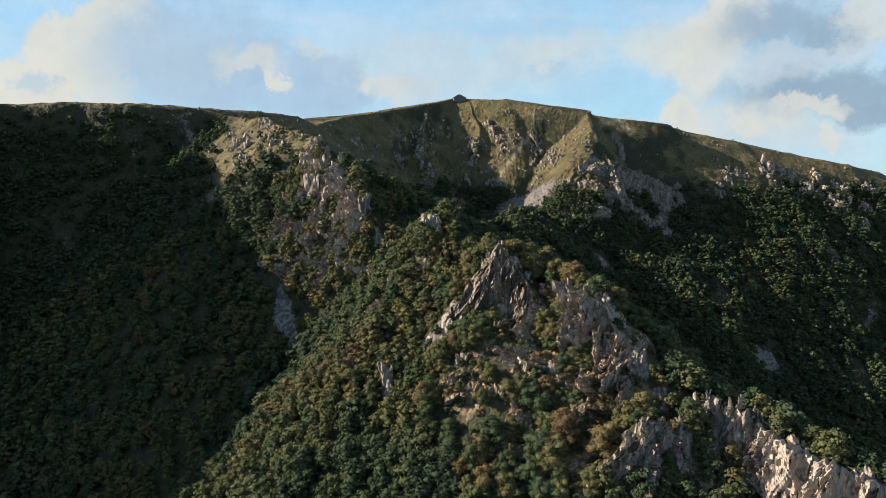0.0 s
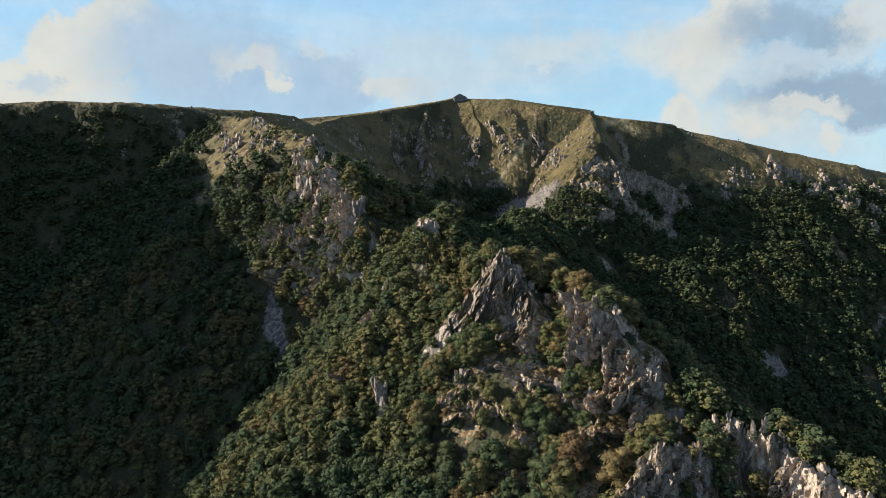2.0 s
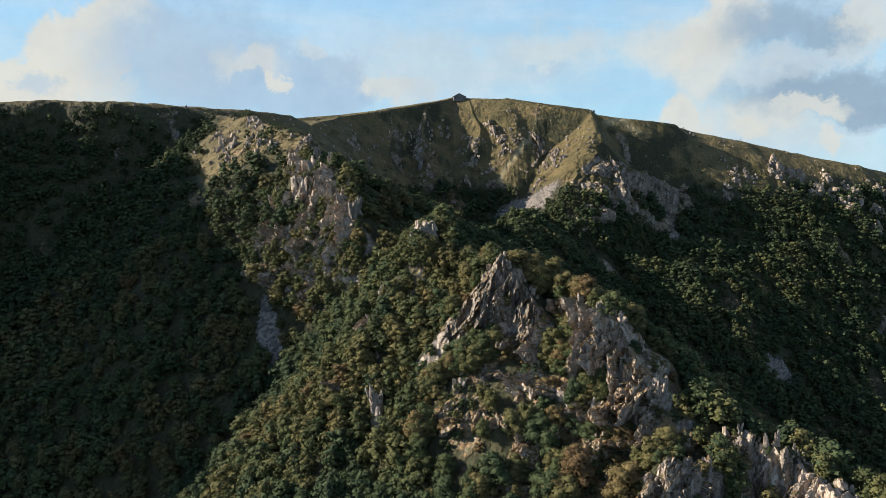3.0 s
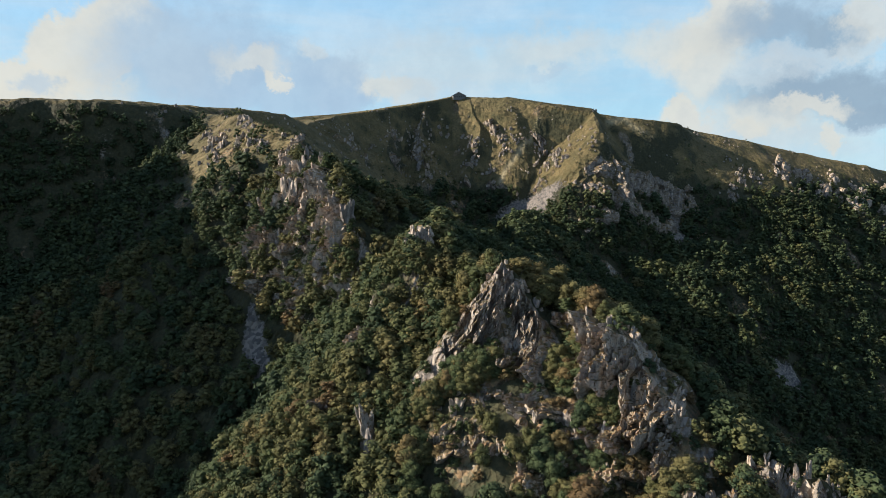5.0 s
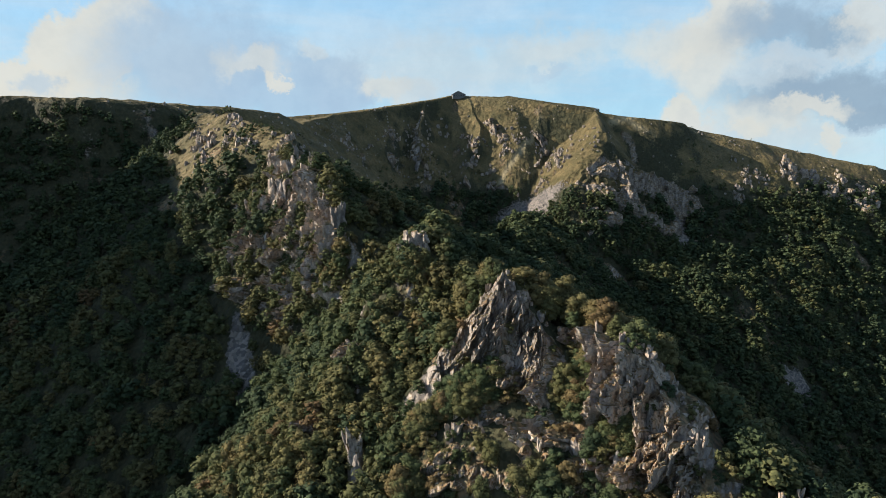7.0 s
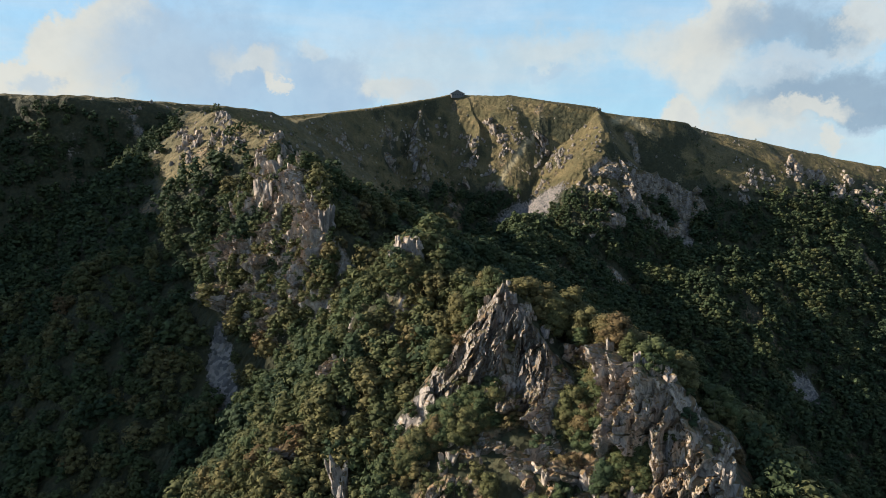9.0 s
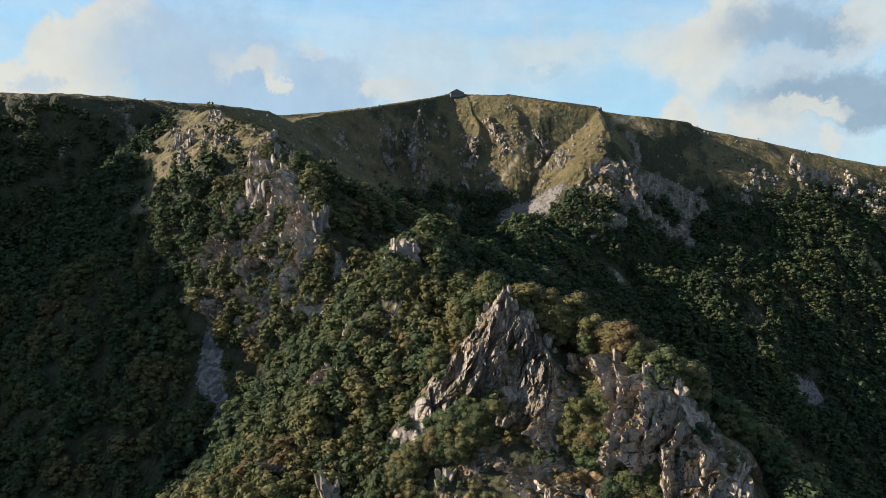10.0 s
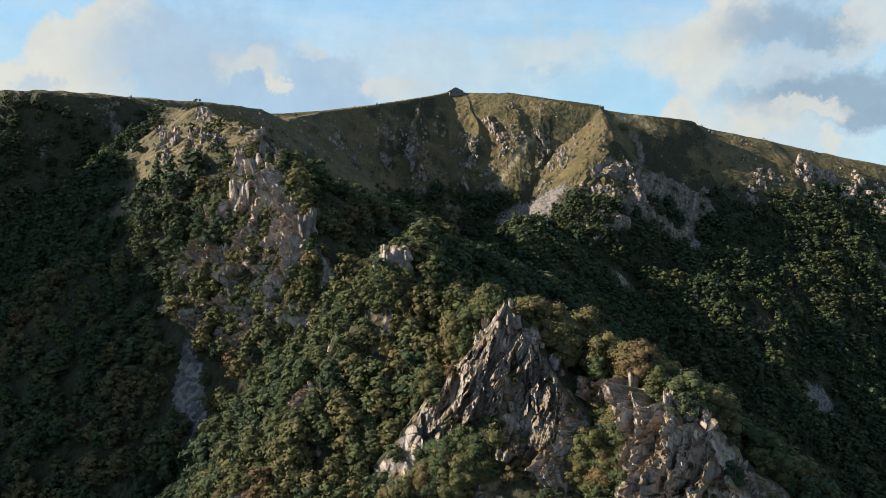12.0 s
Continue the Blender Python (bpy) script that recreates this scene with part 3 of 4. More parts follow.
def mesh_object(name, verts, faces, mat, parent=None, smooth=False):
    me = bpy.data.meshes.new(name)
    verts = np.asarray(verts, np.float32)
    faces = np.asarray(faces, np.int32)
    k = faces.shape[1]
    me.vertices.add(len(verts))
    me.vertices.foreach_set("co", verts.ravel())
    me.loops.add(faces.size)
    me.loops.foreach_set("vertex_index", faces.ravel())
    me.polygons.add(len(faces))
    me.polygons.foreach_set("loop_start", np.arange(0, faces.size, k, dtype=np.int32))
    me.polygons.foreach_set("use_smooth", np.full(len(faces), smooth))
    me.materials.append(mat)
    me.update(calc_edges=True)
    me.validate()
    ob = new(name, me)
    if parent:
        ob.parent = parent
    return ob


def build_ground():
    ny, nx = XX.shape
    idx = np.arange(nx * ny).reshape(ny, nx)
    faces = np.stack([idx[:-1, :-1], idx[:-1, 1:], idx[1:, 1:], idx[1:, :-1]], -1).reshape(-1, 4)
    ob = mesh_object("ground", shattered(), faces, GROUND, None, False)
    for name, grid in (("grass", GRASS), ("rock", ROCKY), ("scree", SCREE), ("trail", TRAIL)):
        at = ob.data.attributes.new(name, "FLOAT", "POINT")
        at.data.foreach_set("value", grid.astype(np.float32).ravel())
    tagged(ob, "mountain land with dry grass tops, forest soil and bare rock", "hillside", kind="structure")


build_ground()


# ---- rocks ----
def stone_mesh(name, rng, shards, slim):
    """A cluster of angular shards of unit height."""
    verts, faces = [], []
    for k in range(shards):
        tall = rng.uniform(0.45, 1.0) if k else 1.0
        wide = slim * rng.uniform(0.55, 1.1)
        ox, oy = rng.uniform(-0.7, 0.7) * slim * (k > 0), rng.uniform(-0.7, 0.7) * slim * (k > 0)
        turn = pose(ox, oy, -0.15, rng.uniform(-14, 14), rng.uniform(-14, 14), rng.uniform(0, 360))
        bm = bmesh.new()
        for cz in (0.0, 0.3, 0.62, 0.85, 1.0):
            for q in range(5):
                a = 2 * math.pi * (q + rng.uniform(-0.35, 0.35)) / 5
                w = wide * (1.15 - 0.55 * cz ** 3) * rng.uniform(0.7, 1.15)
                bm.verts.new(turn @ Vector((math.cos(a) * w, math.sin(a) * w * 0.75, (cz + rng.uniform(-0.12, 0.08)) * (tall + 0.15))))
        got = bmesh.ops.convex_hull(bm, input=bm.verts[:])
        loose = list({e for e in got["geom_interior"] + got["geom_unused"] if isinstance(e, bmesh.types.BMVert)})
        bmesh.ops.delete(bm, geom=loose, context="VERTS")
        bm.verts.index_update()
        at = len(verts)
        verts += [v.co[:] for v in bm.verts]
        faces += [[at + v.index for v in f.verts] for f in bm.faces]
        bm.free()
    ob = mesh_object(name, verts, faces, ROCK)
    me = ob.data
    bpy.data.objects.remove(ob)
    return me


rng = random.Random(11)
SPIRES = [stone_mesh("pinnacle", rng, 7, 0.22) for _ in range(10)]
BLOCKS = [stone_mesh("rock", rng, 6, 0.42) for _ in range(9)]


def crag(label, spots, size, spire_share=0.6, seed=0, tall=1.0, group=""):
    """A crag: an Empty at its base and one mesh a pinnacle or rock, along the spots (x, y, reach, count)."""
    r = random.Random(seed)
    cx, cy = spots[0][0], spots[0][1]
    root = new("rock_crag")
    root.location = (cx, cy, height(cx, cy))
    tagged(root, label, "crag", group)
    for x, y, reach, count in spots:
        for _ in range(int(count * 1.7)):
            px, py = x + r.gauss(0, 0.5) * reach, y + r.gauss(0, 0.5) * reach
            spire = r.random() < spire_share
            ob = new("pinnacle" if spire else "rock", r.choice(SPIRES if spire else BLOCKS))
            s = size * r.uniform(0.3, 0.85)
            ob.parent = root
            ob.location = (px - cx, py - cy, height(px, py) - root.location.z - 0.12 * s)
            ob.rotation_euler = (r.uniform(-0.2, 0.2), r.uniform(-0.25, 0.15), r.uniform(0, 6.28))
            ob.scale = (s * r.uniform(0.7, 1.1), s * r.uniform(0.7, 1.1), s * tall * r.uniform(0.7, 1.15) if spire else s * r.uniform(0.6, 1.0))
    return root


# wooded places on the rock: x, y, reach
GROVES = ((7, 264, 4.0), (14, 262, 5.0), (20, 261, 2.6), (43, 254, 3.4), (58, 240, 2.4), (47, 251, 4.0),
          (-7, 313.5, 3.0), (-11, 316, 2.6), (-2, 312, 3.0), (-5, 263, 3.0), (-1, 261, 3.0), (53, 243, 2.5), (49, 259, 2.6), (-66, 397, 3.5), (-84, 408, 4), (-94, 418, 3), (-72, 384, 3), (90, 213, 3), (78, 204, 3),
          (-52, 373, 3.5), (-63, 379, 3), (-75, 381, 4.5), (-80, 397, 3), (-44, 372, 3), (-57, 367, 3))


def rock_face(root, line, reach, step, size=1.0, seed=0, floor=1.05, back=1.5, push=1.0, mat=None, flute=1.9):
    """Fractured bare face of a crag: a sheet hung down the right side of a line on the land, broken into blocks and columns."""
    pts = np.array(line, float)
    seg = np.hypot(*np.diff(pts, axis=0).T)
    along = np.concatenate([[0], np.cumsum(seg)])
    u = np.arange(0, along[-1], step * 0.8)
    x, y = np.interp(u, along, pts[:, 0]), np.interp(u, along, pts[:, 1])
    way = np.diff(pts, axis=0) / seg[:, None]
    k = np.clip(np.searchsorted(along, u, side="right") - 1, 0, len(seg) - 1)
    nx, ny = way[k, 1], -way[k, 0]
    wide = max(3, int(12 * size / step)) | 1
    pad = wide // 2
    nx, ny = (np.convolve(np.pad(n, pad, mode="edge"), np.ones(wide) / wide, "valid") for n in (nx, ny))
    n = np.hypot(nx, ny)
    nx, ny = nx / n, ny / n
    d = np.arange(-back, reach, 0.12 * size)
    px, py = x[:, None] + nx[:, None] * d, y[:, None] + ny[:, None] * d
    pz = sample(HH, px.ravel(), py.ravel()).reshape(px.shape)
    run = np.concatenate([np.zeros((len(u), 1)), np.cumsum(np.hypot(0.12 * size, np.diff(pz, axis=1)), axis=1)], 1)
    rows = int(np.median(run[:, -1]) / step)
    f = np.linspace(0, 1, rows)
    P = np.zeros((len(u), rows, 3))
    S = np.zeros((len(u), rows))
    for i in range(len(u)):
        q = np.interp(f * run[i, -1], run[i], d)
        P[i, :, 0], P[i, :, 1], P[i, :, 2] = x[i] + nx[i] * q, y[i] + ny[i] * q, np.interp(q, d, pz[i])
        S[i] = -np.gradient(P[i, :, 2]) / np.maximum(np.gradient(q), 1e-4)
    soft = np.ones(9) / 9
    S = np.apply_along_axis(lambda c: np.convolve(np.pad(c, 4, mode="edge"), soft, "valid"), 1, np.clip(S, 0, 4))
    p = P.reshape(-1, 3)
    bare = np.clip((S.ravel() + 0.7 * fbm(p[:, 0] + p[:, 2] * 0.5, p[:, 1] + p[:, 2], 16 * size, 3, seed + 5) - floor) / 0.35, 0, 1)
    edge = np.minimum(np.minimum(np.arange(len(u)), np.arange(len(u))[::-1])[:, None] * step * 0.8, np.minimum(np.arange(rows) + 2, np.arange(rows)[::-1])[None, :] * step) / (3 * size)
    bare *= np.clip(edge.ravel(), 0, 1)
    for gx, gy, wide in GROVES:
        bare *= np.clip((np.hypot(p[:, 0] - gx, p[:, 1] - gy) + 2.0 * fbm(p[:, 0], p[:, 2], 6, 2, seed + 9) - wide * 0.8) / 2.0, 0, 1)
    q = p.copy()
    q += np.stack([fbm(p[:, 0], p[:, 2], 7 * size, 3, seed + 3), fbm(p[:, 1], p[:, 2], 7 * size, 3, seed + 4), fbm(p[:, 0], p[:, 1], 7 * size, 2, seed + 6)], 1) * 1.3 * size
    q[:, 0] -= 0.25 * p[:, 2]
    q /= size
    out = 4.6 * blocks3(q, (9, 9, 26), seed + 301, 1.1) + 2.5 * blocks3(q, (3.4, 3.4, 12), seed + 401, 1.3) + 1.1 * blocks3(q, (1.5, 1.5, 5), seed + 501, 1.4) + 0.5 * blocks3(q, (0.8, 0.8, 1.4), seed + 601, 1.0)
    run_u = np.repeat(u, rows) + 0.22 * p[:, 2]
    groove = fbm(run_u, p[:, 2] * 0.16 + run_u * 0.05, 7.5 * size, 3, seed + 8, True)
    out = out * 0.85 + flute * np.sign(groove) * np.abs(groove) ** 0.8
    out = (out * push + 1.7) * size * bare - (1 - bare) * 1.6 * size
    p[:, 0] += np.repeat(nx, rows) * out * 0.93
    p[:, 1] += np.repeat(ny, rows) * out * 0.93
    p[:, 2] += out * 0.3
    at = np.arange(len(p)).reshape(len(u), rows)
    faces = np.stack([at[:-1, :-1], at[:-1, 1:], at[1:, 1:], at[1:, :-1]], -1).reshape(-1, 4)
    shown = (bare[faces].max(1) > 0.02).reshape(len(u) - 1, rows - 1)
    mark = np.zeros(shown.shape, np.int32)
    count = 0
    for i, j in zip(*np.nonzero(shown)):
        if mark[i, j]:
            continue
        count += 1
        todo = [(i, j)]
        mark[i, j] = count
        while todo:
            a, b = todo.pop()
            for a2 in range(max(a - 1, 0), min(a + 2, shown.shape[0])):
                for b2 in range(max(b - 1, 0), min(b + 2, shown.shape[1])):
                    if shown[a2, b2] and not mark[a2, b2]:
                        mark[a2, b2] = count
                        todo.append((a2, b2))
    mark = mark.ravel()
    for k in range(1, count + 1):
        own = faces[mark == k]
        if len(own) > 40:
            used, inv = np.unique(own, return_inverse=True)
            mesh_object("rock_face", p[used] - np.array(root.location), inv.reshape(-1, 4), mat or ROCK, root)


def build_crags():
    c = crag("pointed grey rock summit with a tall ribbed face", ((25, 273, 3, 5), (20, 276, 3, 3), (31, 271, 3, 4), (38, 270, 3, 3)), 4.6, 0.5, 1)
    rock_face(c, ((0, 273.5), (4, 275), (12, 275.5), (25, 274), (33, 273), (42, 271), (49, 266)), 52, 0.34, 0.8, 1, 1.0, push=1.35)
    crag("slanted slab crag with dry brush at its foot", ((52, 259, 2.5, 5), (49, 260, 3, 3)), 5.0, 0.6, 3, 1.15)
    c = crag("pale block crag with fallen slabs on top", ((65, 245, 2.5, 5), (59, 248, 3, 4), (69, 242, 3, 3)), 5.0, 0.4, 4, 1.1)
    rock_face(c, ((44, 271), (52, 262), (56, 254), (60, 249), (66, 244.5), (72, 240), (79, 235)), 36, 0.36, 0.8, 2, 0.95, push=1.9, flute=3.0)
    crag("narrow rock rib under the pale block crag", ((76, 236, 1.5, 4), (74, 233, 3, 4)), 6, 0.8, 5, 1.4)
    c = crag("brown rock steps under the slab crag", ((54, 238, 6, 6), (46, 242, 6, 6), (66, 233, 5, 5), (58, 228, 5, 4)), 6, 0.5, 21, 1.3)
    rock_face(c, ((34, 250), (44, 244), (55, 239.5), (66, 235), (78, 229)), 32, 0.42, 0.8, 25, 0.75, push=1.7, flute=2.6)
    c = crag("row of thin pale rock needles above a cliff", ((97, 220, 3, 6), (104, 217, 4, 7), (111, 213, 3, 5)), 5.6, 0.85, 6, 1.5)
    rock_face(c, ((86, 231), (92, 226), (98, 221), (110, 215), (118, 205)), 30, 0.4, 0.85, 3, 1.0, push=1.35, flute=3.2)
    c = crag("bright bare cliff with smooth slabs", ((119, 204, 3, 2), (127, 198, 3, 2), (136, 191, 3, 2)), 6, 0.6, 7, 1.3)
    rock_face(c, ((111, 214), (120, 203.5), (130, 196), (141, 188), (160, 174)), 36, 0.42, 1.0, 4, 1.0, push=0.95, mat=PALE_ROCK, flute=4.6)
    c = crag("broken brown crag with grass ledges", ((71, 209, 3, 6), (64, 207, 4, 6), (80, 209, 5, 5)), 5, 0.45, 8, 1.2)
    rock_face(c, ((56, 204), (64, 209), (71, 211), (82, 212), (94, 215)), 30, 0.45, 0.8, 5, 0.9, push=1.3)
    c = crag("small light crag on the ridge crest among trees", ((-6, 320, 3, 8), (-3, 319, 2, 5), (-9, 321, 2, 4)), 6.5, 0.6, 9)
    rock_face(c, ((-14, 324), (-8, 322), (-3, 321), (3, 318)), 8, 0.33, 0.6, 6, 1.2, push=1.5)
    c = crag("mossy crag half hidden by trees", ((-31, 311, 3, 4), (-28, 306, 3, 3)), 4.0, 0.5, 11, 1.1)
    rock_face(c, ((-41, 317), (-35, 314), (-30, 308), (-24, 304), (-18, 302)), 28, 0.4, 0.7, 8, 0.85, push=1.5, flute=2.6)
    crag("single dark rock needle standing above the trees", ((-22, 267, 1.0, 2), (-22, 266, 1.5, 2)), 12, 1.0, 12, 1.6)
    c = crag("broad shaded rock wall with rusty ledges", ((10, 256, 5, 3), (20, 252, 5, 3), (0, 258, 5, 3), (33, 247, 6, 3)), 4.5, 0.4, 13, 1.2)
    rock_face(c, ((-6, 261), (4, 259.5), (14, 257.5), (25, 254), (34, 249)), 16, 0.4, 0.8, 15, 0.75, push=1.2)
    c = crag("columned rock nose of the grassy buttress", ((-62, 408, 2, 4), (-75, 420, 3, 4), (-46, 381, 1.6, 4), (-81, 415, 4, 5), (-70, 402, 5, 5), (-54, 392, 4, 4)), 11, 0.95, 14, 1.5)
    crag("lower columned band of the buttress among bushes", ((-76, 392, 5, 5), (-66, 390, 5, 5), (-88, 402, 4, 4), (-103, 434, 3, 4)), 9, 0.9, 16, 1.4)
    rock_face(c, ((-112, 446), (-95, 430), (-81, 416.5), (-62, 408.5), (-53.5, 393), (-46, 381), (-41, 368)), 24, 0.45, 0.8, 9, 1.0, push=1.7, flute=3.0)
    rock_face(c, ((-100, 411), (-86, 399), (-75, 392), (-60, 384), (-48, 374)), 20, 0.45, 0.8, 29, 1.1, push=1.6, flute=3.0)
    rock_face(c, ((-122, 512), (-90, 474), (-79, 440), (-70, 420)), 14, 0.55, 0.8, 39, 1.0, push=1.6, flute=2.2)
    crag("upper crag of the grassy buttress", ((-89, 470, 4, 8), (-96, 462, 6, 6), (-106, 440, 7, 6)), 6.5, 0.5, 15, 1.1)
    crag("scattered outcrop on the buttress slope", ((-133, 464, 7, 7), (-122, 490, 8, 6), (-143, 538, 5, 8), (-155, 505, 8, 6), (-182, 560, 5, 5)), 5.5, 0.3, 17)
    crag("low rock steps in the plateau grass", ((-150, 558, 7, 6), (-170, 540, 8, 6), (-158, 525, 8, 6), (-138, 515, 8, 6), (-126, 500, 8, 5)), 8, 0.4, 18)
    c = crag("jagged grey cliff below the summit spur", ((237, 914, 5, 3), (222, 906, 5, 3), (200, 899, 5, 3), (178, 888, 5, 3)), 9, 0.4, 19, 1.1)
    rock_face(c, ((150, 870), (160, 878), (175, 888), (205, 901), (237, 915), (285, 928), (330, 945), (362, 965)), 52, 1.5, 2.3, 10, 1.15, 3, 0.5)
    crag("grey rock steps in the shaded bowl", ((265, 895, 12, 4), (295, 905, 12, 4), (325, 925, 12, 4)), 9, 0.4, 20)
    c = crag("grey rock bands in the sunlit bowl below the summit", ((110, 990, 14, 5), (140, 975, 14, 5), (170, 965, 14, 5)), 7, 0.3, 22)
    rock_face(c, ((44, 1030), (90, 1015), (150, 995), (215, 975)), 95, 1.5, 2.0, 12, 1.5, 2)
    c = crag("dark broken rocks of the shaded bowl wall", ((-60, 960, 14, 5), (-20, 990, 14, 5), (10, 1020, 12, 4)), 8, 0.3, 23)
    rock_face(c, ((-125, 890), (-75, 975), (-35, 1008)), 90, 1.8, 2.4, 13, 1.75, 2)
    c = crag("pale rock bands on the far ridge slope", ((450, 1010, 14, 5), (540, 1030, 14, 5), (640, 1035, 14, 5)), 8, 0.3, 24)
    rock_face(c, ((420, 1020), (500, 1050), (600, 1062), (740, 1055)), 120, 1.7, 2.4, 14, 1.42, 2)
    for k, (x, y, s, n) in enumerate(((150, 985, 7, 9), (165, 965, 8, 10), (150, 950, 8, 10), (170, 940, 8, 10), (140, 930, 7, 8), (112, 985, 6, 8), (95, 975, 7, 8), (190, 985, 6, 8),
                                      (205, 960, 5, 7), (215, 935, 5, 7), (60, 985, 8, 10), (50, 965, 9, 10), (72, 955, 7, 8), (40, 1005, 7, 8), (-20, 1000, 7, 8), (-28, 960, 8, 10), (-15, 925, 8, 8), (130, 1000, 5, 6))):
        crag("grey rock outcrop in the dry summit grass", ((x, y, 12, n),), s, 0.2, 30 + k, group="outcrops below the summit")
    for k, (x, y, s, n) in enumerate(((516, 1014, 13, 9), (528, 1031, 22, 5), (562, 1032, 18, 8), (582, 1019, 24, 6), (602, 1012, 16, 8), (628, 1000, 25, 9), (440, 985, 9, 10), (420, 960, 10, 8), (652, 1028, 16, 9),
                                      (612, 1044, 12, 7), (680, 1010, 20, 10), (548, 990, 13, 7), (470, 1000, 9, 8), (700, 1046, 14, 9), (655, 985, 22, 7))):
        crag("rounded pale rock outcrop on the far ridge slope", ((x, y, 11, n),), s, 0.1, 50 + k, group="outcrops of the far ridge")


build_crags()


# ---- trees ----
def ico(sub):
    bm = bmesh.new()
    bmesh.ops.create_icosphere(bm, subdivisions=sub, radius=1)
    v = np.array([p.co[:] for p in bm.verts])
    f = np.array([[q.index for q in p.verts] for p in bm.faces])
    bm.free()
    return v, f


ICO1 = ico(1)
OCTA = (np.array(((1, 0, 0), (-1, 0, 0), (0, 1, 0), (0, -1, 0), (0, 0, 1), (0, 0, -1)), float),
        np.array(((0, 2, 4), (2, 1, 4), (1, 3, 4), (3, 0, 4), (2, 0, 5), (1, 2, 5), (3, 1, 5), (0, 3, 5))))


def crown_mesh(r, clumps, leaves, leaf, core=ICO1, squat=1.0, pointed=0.0):
    """Triangles of a crown of unit height: boughs heaped into an uneven egg, each a ragged core under a coat of leaf sprays. r: numpy generator."""
    f = (np.arange(clumps) + r.uniform(0, 1, clumps)) / clumps
    z = 0.24 + 0.66 * f
    wide = np.sqrt(np.clip(1 - ((z - 0.46) / 0.56) ** 2, 0.02, 1)) * (1 - pointed) + (1.08 - z) * 0.95 * pointed
    turn = np.arange(clumps) * 2.4 + r.uniform(-0.7, 0.7, clumps)
    far = 0.25 * squat * wide * r.uniform(0.45, 1.0, clumps)
    mid = np.stack([np.cos(turn) * far, np.sin(turn) * far, z + r.uniform(-0.04, 0.04, clumps)], 1)
    size = r.uniform(0.10, 0.165, clumps) * (0.7 + 0.4 * wide) * (1 - 0.3 * pointed)
    span = size[:, None] * np.array((1.0 + 0.15 * squat, 1.0 + 0.15 * squat, 0.92))
    cv, cf = [], []
    for k in range(clumps):
        cf.append(core[1] + k * len(core[0]))
        cv.append(core[0] * span[k] * r.uniform(0.62, 0.88, (len(core[0]), 1)) + mid[k])
    many = leaves * 2
    k = r.choice(clumps, many, p=size ** 2 / (size ** 2).sum())
    d = r.normal(size=(many, 3))
    d[:, 2] += 0.35
    d /= np.linalg.norm(d, axis=1)[:, None]
    p = mid[k] + d * span[k] * r.uniform(0.78, 1.12, (many, 1))
    inside = (np.linalg.norm((p[:, None, :] - mid[None]) / span[None], axis=2) < 0.72).any(1)
    pick = np.concatenate([np.where(~inside)[0], np.where(inside)[0]])[:leaves]
    p, d = p[pick], d[pick]
    away = p - np.array((0, 0, 0.45))
    away /= np.linalg.norm(away, axis=1)[:, None]
    nrm = d + 0.5 * away + r.normal(size=(leaves, 3)) * 0.38
    nrm /= np.linalg.norm(nrm, axis=1)[:, None]
    u = np.cross(nrm, r.normal(size=(leaves, 3)))
    u /= np.linalg.norm(u, axis=1)[:, None]
    v = np.cross(nrm, u)
    s = leaf * r.uniform(0.6, 1.5, (leaves, 1))
    tri = np.stack([p - u * s - v * s * 0.6, p + u * s - v * s * r.uniform(0.3, 0.9, (leaves, 1)), p + v * s * 1.1 + u * s * r.uniform(-0.5, 0.5, (leaves, 1))], 1)
    at = clumps * len(core[0]) + 3 * np.arange(leaves)[:, None]
    return np.concatenate(cv + [tri.reshape(-1, 3)]), np.concatenate(cf + [at + (0, 1, 2)])


def trunk_mesh(r, limbs=5):
    """A tapered trunk of unit tree height with limbs."""
    verts, faces = [], []

    def tube(points, radii, sides=6):
        at = len(verts)
        for (x, y, z), k in zip(points, radii):
            verts.extend([(x + k * math.cos(2 * math.pi * s / sides), y + k * math.sin(2 * math.pi * s / sides), z) for s in range(sides)])
        for i in range(len(points) - 1):
            for s in range(sides):
                a, b = at + i * sides + s, at + i * sides + (s + 1) % sides
                faces.extend([(a, b, b + sides), (a, b + sides, a + sides)])
    lean = r.uniform(-0.03, 0.03, 2)
    tube([(0, 0, -0.1), (lean[0] * 0.4, lean[1] * 0.4, 0.25), (lean[0], lean[1], 0.55), (lean[0], lean[1], 0.86)], (0.028, 0.021, 0.014, 0.004))
    for k in range(limbs):
        a, z = k * 2.4 + r.uniform(-0.3, 0.3), 0.24 + 0.09 * k
        c, s = math.cos(a), math.sin(a)
        tube([(lean[0] * z, lean[1] * z, z), (0.12 * c, 0.12 * s, z + 0.09), (0.22 * c, 0.22 * s, z + 0.20)], (0.010, 0.007, 0.003), 4)
    return np.array(verts), np.array(faces)


